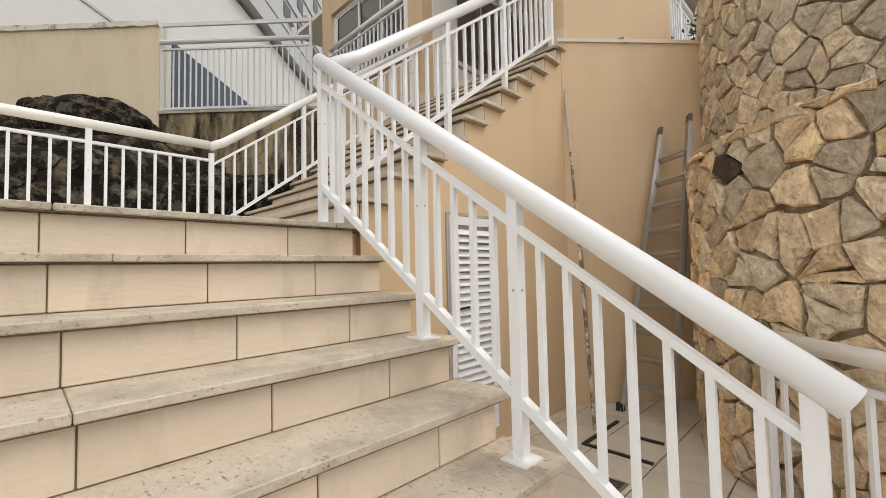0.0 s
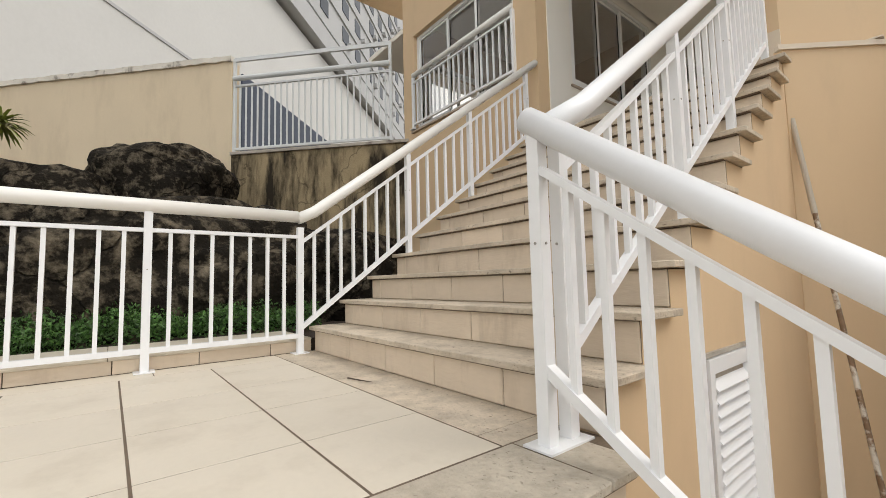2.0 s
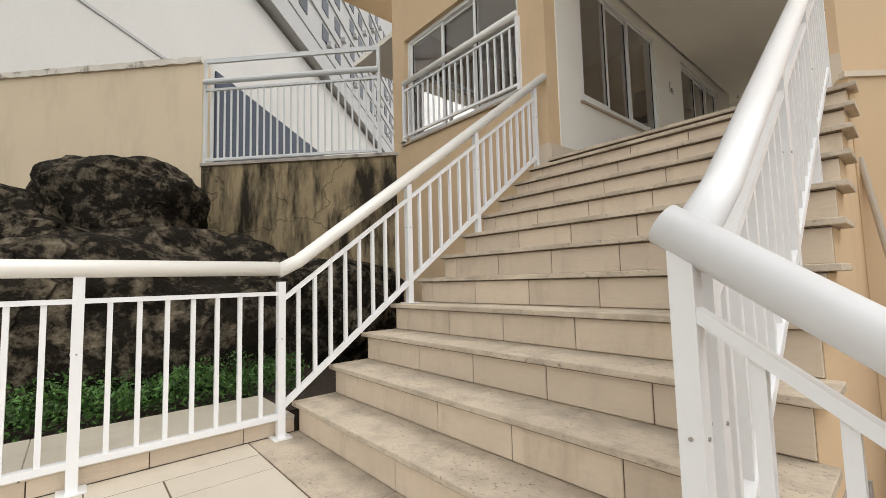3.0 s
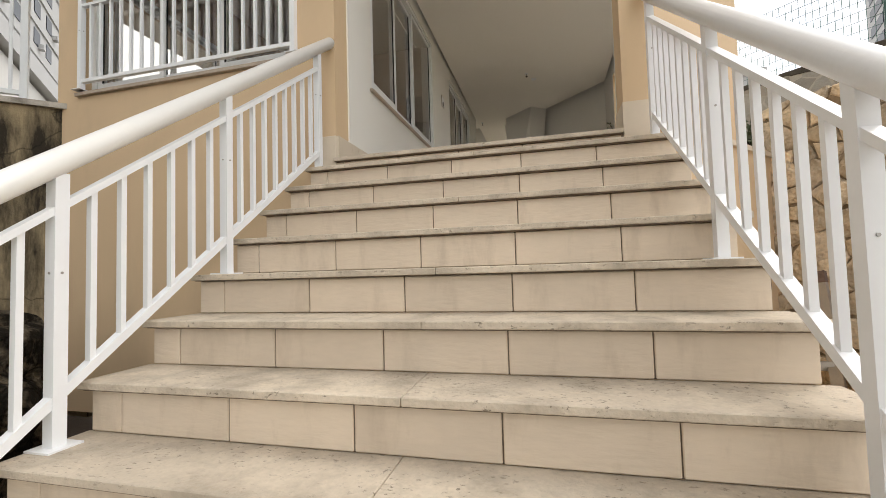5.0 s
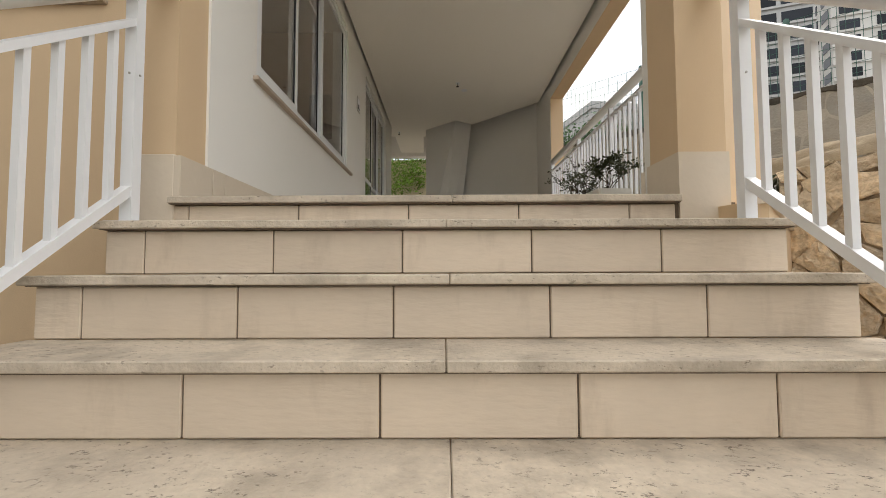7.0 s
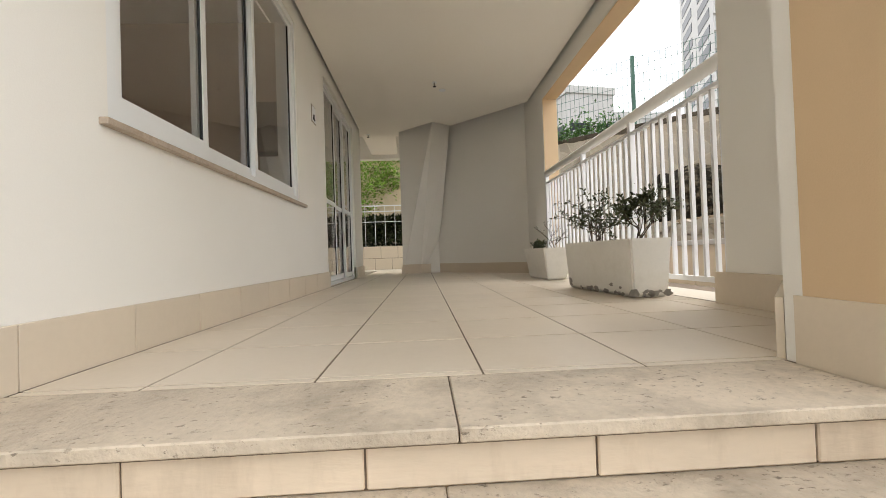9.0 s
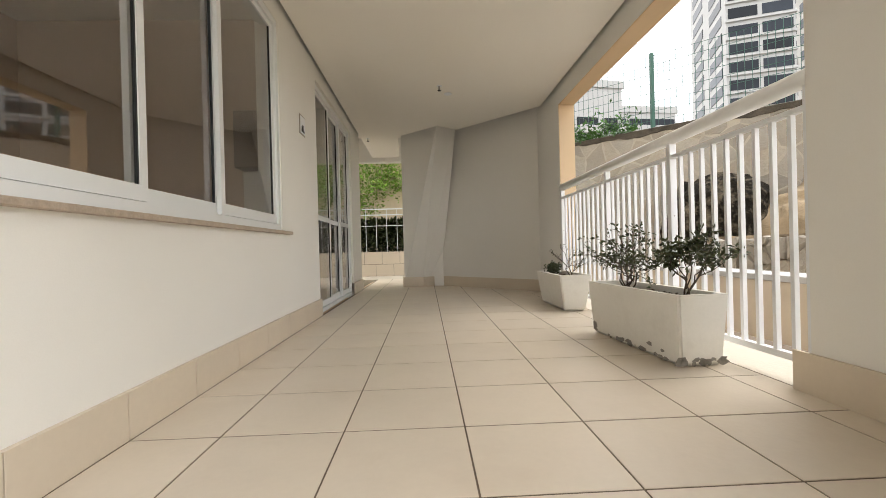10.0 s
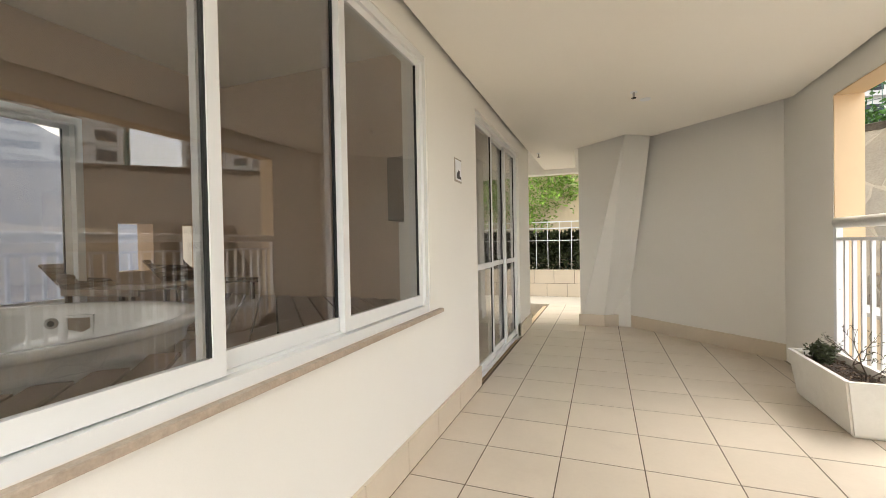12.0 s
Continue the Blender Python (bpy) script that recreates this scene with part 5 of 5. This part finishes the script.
# ---- laid pieces: treads, risers, tiles ----
def laid(parent, name, mesh_name, sx, sy, sz, places, material, bevel=0.004):
    made = {}
    for x0, x1, y0, y1, z0, z1 in places:
        key = (round(x1 - x0, 3), round(y1 - y0, 3), round(z1 - z0, 3))
        if key not in made:
            made[key] = block_mesh(mesh_name, *key, material, bevel)
        share(name, made[key], parent, Matrix.Translation(((x0 + x1) / 2, (y0 + y1) / 2, (z0 + z1) / 2)))


def tile_row(lo, hi, first, pitch, gap):
    """Cuts of a row from lo to hi with a joint at first and every pitch from it."""
    k = math.ceil((lo - first) / pitch)
    cuts = [lo]
    while first + k * pitch < hi - 0.03:
        if first + k * pitch > lo + 0.03:
            cuts.append(first + k * pitch)
        k += 1
    cuts.append(hi)
    return [(a + gap / 2, b - gap / 2) for a, b in zip(cuts, cuts[1:])]


TH, OV = 0.026, 0.036
up_t, up_r = [], []
for i in range(1, 12):
    z = i * RISE
    seam = -1.06 + 0.02 * ((i * 53 % 7) / 7.0)
    for a, b in tile_row(XL, XR, seam, 5.0, 0.0018):
        up_t.append((a, b, y_riser(i) - OV, y_riser(i + 1) + 0.01, z - TH, z))
    for a, b in tile_row(XL + 0.02, 0.065, -0.348, 0.4255, 0.004):
        up_r.append((a, b, y_riser(i), y_riser(i) + 0.011, z - RISE + 0.003, z - TH - 0.006))
for a, b in tile_row(-2.115, -0.16, -1.03, 5.0, 0.003):
    up_t.append((a, b, y_riser(12) - OV, y_riser(12) + 0.28, FLOOR - TH, FLOOR + 0.001))
for a, b in tile_row(-2.115, -0.17, -0.348, 0.4255, 0.004):
    up_r.append((a, b, y_riser(12), y_riser(12) + 0.011, 11 * RISE + 0.003, FLOOR - TH - 0.006))
laid(stair_up, "tread_slab", "tread_slab", 0, 0, 0, up_t, M_TREAD, 0.003)
laid(stair_up, "riser_tile", "riser_tile", 0, 0, 0, up_r, M_RISER, 0.003)
back_up = part("joint_backing", boxes(*[(XL + 0.022, 0.063, y_riser(i) + 0.006, y_riser(i) + 0.0122, (i - 1) * RISE + 0.002, min(i * RISE, FLOOR) - TH) for i in range(1, 13)]), M_JOINT, stair_up, "dark joints behind the riser tiles")
# dark strips paint the grime and gap shadow under each nosing
for i in range(1, 13):
    zs = min(i * RISE, FLOOR) - TH
    part("mortar_bed", boxes((XL + 0.022 if i < 12 else -2.11, 0.063 if i < 12 else -0.165, y_riser(i) - OV + 0.007, y_riser(i) + 0.003, zs - 0.0035, zs - 0.0004)), M_JOINT, stair_up, "dark line of grime and gap shadow under the nosing")
lo_t, lo_r = [], []
for k in range(0, 9):
    z = -k * RISE
    seam = (-1.35, -0.9, -1.75, -1.02, -1.5, -1.1, -0.8, -1.6, -1.2)[k]
    if k:
        for a, b in tile_row(LAND_Y0, 0.19, seam, 9.0, 0.002):
            lo_t.append((x_riser(k - 1) - 0.01, x_riser(k) + OV, a, b, z - TH, z))
    for a, b in tile_row(LAND_Y0, 0.14, -0.203 + (-0.014, 0.0, 0.02, 0.035, 0.05, 0.05, 0.1, 0.0, 0.12)[k], 0.421, 0.004):
        lo_r.append((x_riser(k) - 0.011, x_riser(k), a, b, z - RISE + 0.003, z - TH - 0.006))
laid(stair_low, "tread_slab", "tread_slab", 0, 0, 0, lo_t, M_TREAD, 0.003)
laid(stair_low, "riser_tile", "riser_tile", 0, 0, 0, lo_r, M_RISER, 0.003)
back_low = part("joint_backing", boxes(*[(x_riser(k) - 0.0122, x_riser(k) - 0.006, LAND_Y0, 0.138, -(k + 1) * RISE + 0.002, -k * RISE - TH) for k in range(0, 9)]), M_JOINT, stair_low, "dark joints behind the riser tiles")
# same painted grime and shadow line for the lower flight
for k in range(0, 9):
    part("mortar_bed", boxes((x_riser(k) - 0.003, x_riser(k) + OV - 0.007, LAND_Y0, 0.138, -k * RISE - TH - 0.0045, -k * RISE - TH - 0.0004)), M_JOINT, stair_low, "dark line of grime and gap shadow under the nosing")
land_t, land_n = [], []
for a, b in tile_row(LAND_Y0, 0.19, -1.03, 1.05, 0.004):
    land_n.append((-0.09, X0 + OV, a, b, -TH, 0))
for a, b in tile_row(-2.2, -0.094, -1.2, 1.0, 0.004):
    land_t.append((a, b, -0.013, Y1 + 0.01, -TH, 0))
laid(stair_low, "border_slab", "border_slab", 0, 0, 0, land_t, M_TREAD, 0.002)
laid(stair_low, "edge_slab", "edge_slab", 0, 0, 0, land_n, M_NOSE, 0.004)
tl = []
for a, b in tile_row(-2.0, -0.096, -1.364, 0.425, 0.0045):
    for c, d in tile_row(LAND_Y0, -0.017, -0.431, 0.42, 0.008):
        tl.append((a, b, c, d, -TH, -0.001))
for c, d in tile_row(LAND_Y0, -0.017, -0.7, 0.9, 0.005):
    tl.append((-2.2, -2.004, c, d, -TH, -0.001))
laid(stair_low, "floor_tile", "landing_tile", 0, 0, 0, tl, M_LTILE, 0.0008)
part("grout_bed", boxes((-2.2, X0 - 0.02, LAND_Y0, Y1, -0.031, -0.0022)), M_JOINT, stair_low)

floor_porch = structure(part("floor_porch", prism([(-2.1, 3.05), (0.30, 3.05), (1.05, 3.86), (1.05, 11.4), (-2.1, 11.4)], FLOOR - 0.044, FLOOR - 0.0022), M_JOINT), "cream ceramic tiled porch floor")
pt = []
for a, b in tile_row(-2.08, 0.52, -1.778, 0.419, 0.006):
    for c, d in tile_row(y_riser(12) + 0.285, 11.4, 3.55, 0.42, 0.008):
        pt.append((a, b, c, d, FLOOR - 0.012, FLOOR))
laid(floor_porch, "floor_tile", "porch_tile", 0, 0, 0, pt, M_TILE, 0.0008)
part("rail_kerb", boxes((0.48, 0.80, 4.15, 9.5, FLOOR - 0.02, FLOOR + 0.003)), M_STRIP, floor_porch, "pale strip under the railing")
sk = structure(part("baseboard", boxes((XW - 0.02, -2.088, 3.02, SD[0], FLOOR, FLOOR + 0.004)), M_JOINT), "cream tiled skirting of the porch")
laid(sk, "skirting_tile", "skirting_tile", 0, 0, 0, [(XW + 0.001, -2.08, a, b, FLOOR, FLOOR + 0.165) for a, b in tile_row(3.03, SD[0], 3.55, 0.42, 0.004)], M_BASE, 0.0008)
laid(sk, "skirting_tile", "skirting_tile", 0, 0, 0, [(XW - 0.011, -2.08, 2.803, 3.026, FLOOR + 0.002, FLOOR + 0.165), (XW - 0.16, -2.08, SD[1], 9.31, FLOOR, FLOOR + 0.165), (0.457, 0.474, 3.765, 4.2, FLOOR, FLOOR + 0.165)], M_BASE, 0.0008)
for a, b in (((0.50, 8.175), (-0.77, 9.505)), ((-0.80, 9.60), (-1.115, 9.435)), ((-1.115, 9.435), (-1.45, 9.475)), ((-0.15, 3.11), (0.465, 3.765))):
    bm = bmesh.new()
    bar(bm, (*a, FLOOR + 0.08), (*b, FLOOR + 0.08), 0.018, 0.16)
    part("skirting_strip", bm, M_BASE, sk)
M_RUST = mat("rust_stain", (0.36, 0.20, 0.09), 0.6, 0.4, 30, 90, 0.1)
for cx, cy, i, w, d in ((-1.66, y_riser(8) - 0.02, 8, 0.05, 0.014), (-1.60, y_riser(7) + 0.03, 7, 0.034, 0.022), (-1.53, y_riser(7) + 0.10, 7, 0.016, 0.012), (-1.58, y_riser(8) - 0.018, 8, 0.04, 0.012)):
    bm = bmesh.new()
    rg = random.Random(i + int(w * 900))
    bm.faces.new([bm.verts.new((cx + math.cos(a * 0.571) * w * rg.uniform(0.5, 1.1), cy + math.sin(a * 0.571) * d * rg.uniform(0.5, 1.1), i * RISE + 0.0012)) for a in range(11)])
    part("rust_mark", bm, M_RUST, stair_up, "orange rust mark on the tread")
yard = structure(part("yard_floor", boxes((0.0, 7.0, -4.0, 4.2, YARD - 0.05, YARD - 0.005)), M_JOINT), "cream tiled yard at the foot of the stairs")
yt = []
for a, b in tile_row(0.03, 5.0, 0.2, 0.43, 0.008):
    for c, d in tile_row(-2.6, 4.1, 0.1, 0.43, 0.008):
        yt.append((a, b, c, d, YARD - 0.02, YARD))
laid(yard, "floor_tile", "yard_tile", 0, 0, 0, yt, M_LTILE, 0.003)

laid(bed_wall, "planter_tile", "planter_tile", 0, 0, 0, [(a, b, 12.538, 12.551, FLOOR, 2.32) for a, b in tile_row(-3.9, 0.7, -1.0, 0.42, 0.008)] + [(a, b, 12.538, 12.551, 2.328, 2.62) for a, b in tile_row(-3.9, 0.7, -0.85, 0.42, 0.008)], M_BASE, 0.0008)
laid(ledge, "terrace_tile", "terrace_tile", 0, 0, 0, [(1.538, 1.551, a, b, 1.76, 2.355) for a, b in tile_row(3.92, 10.9, 4.3, 0.42, 0.008)], M_BASE, 0.0008)
stones(stone_low, voronoi(0, len_low, YARD, 0.52, 0.225, 0.155, 21), at_low, M_STONE, 0.009, 0.038, 0.010, 31)
stones(stone_low, voronoi(0, len_low, 0.50, 0.56, 0.45, 0.06, 22, 0.2), lambda u, v, d: at_low(u, v, d + 0.02), M_STONE, 0.004, 0.03, 0.0, 32, "ledge_stone")
stones(stone_up, voronoi(0, len_up, 0.5, 2.37, 0.235, 0.125, 23, 0.46), at_up, M_RUBBLE, 0.008, 0.032, 0.008, 33)
stones(paved, voronoi(2.0, len_r - 1.0, 1.9, 4.66, 0.42, 0.40, 24), at_r, M_PAVE, 0.014, 0.005, 0.0, 34, "paving_stone")
stones(bank, voronoi(0.0, len_b, 1.75, 2.7, 0.38, 0.2, 25), at_b, M_PAVE, 0.008, 0.05, 0.01, 35)

for want, pool in (((1.55, 2.0, 0.30), stone_low), ((2.35, 2.4, 1.3), stone_up)):
    best = min((o for o in pool.children if o.name.startswith("stone")), key=lambda o: (sum((Vector(c) for c in o.bound_box), Vector()) / 8 - Vector(want)).length)
    best.data.materials[0] = M_DARKSTONE
    best["label"] = "burnt dark stone"

kt, kf = [], []
for a, b in tile_row(LAND_Y0, 0.24, -0.46, 0.42, 0.005):
    kf.append((-2.217, -2.205, a, b, 0.001, 0.074))
for a, b in tile_row(LAND_Y0, 0.24, -0.9, 1.26, 0.002):
    kt.append((-2.81, -2.2, a, b, 0.075, 0.094))
laid(kerb, "kerb_tile", "kerb_tile", 0, 0, 0, kf, M_RISER, 0.001)
laid(kerb, "kerb_slab", "kerb_slab", 0, 0, 0, kt, M_LTILE, 0.003)

# ---- bring the plan to its true size ----
for ob in [o for o in scene.objects if o.parent is None and o.type in {"MESH", "EMPTY"}]:
    ob.matrix_basis = Matrix.Scale(TRUE_SIZE, 4) @ ob.matrix_basis
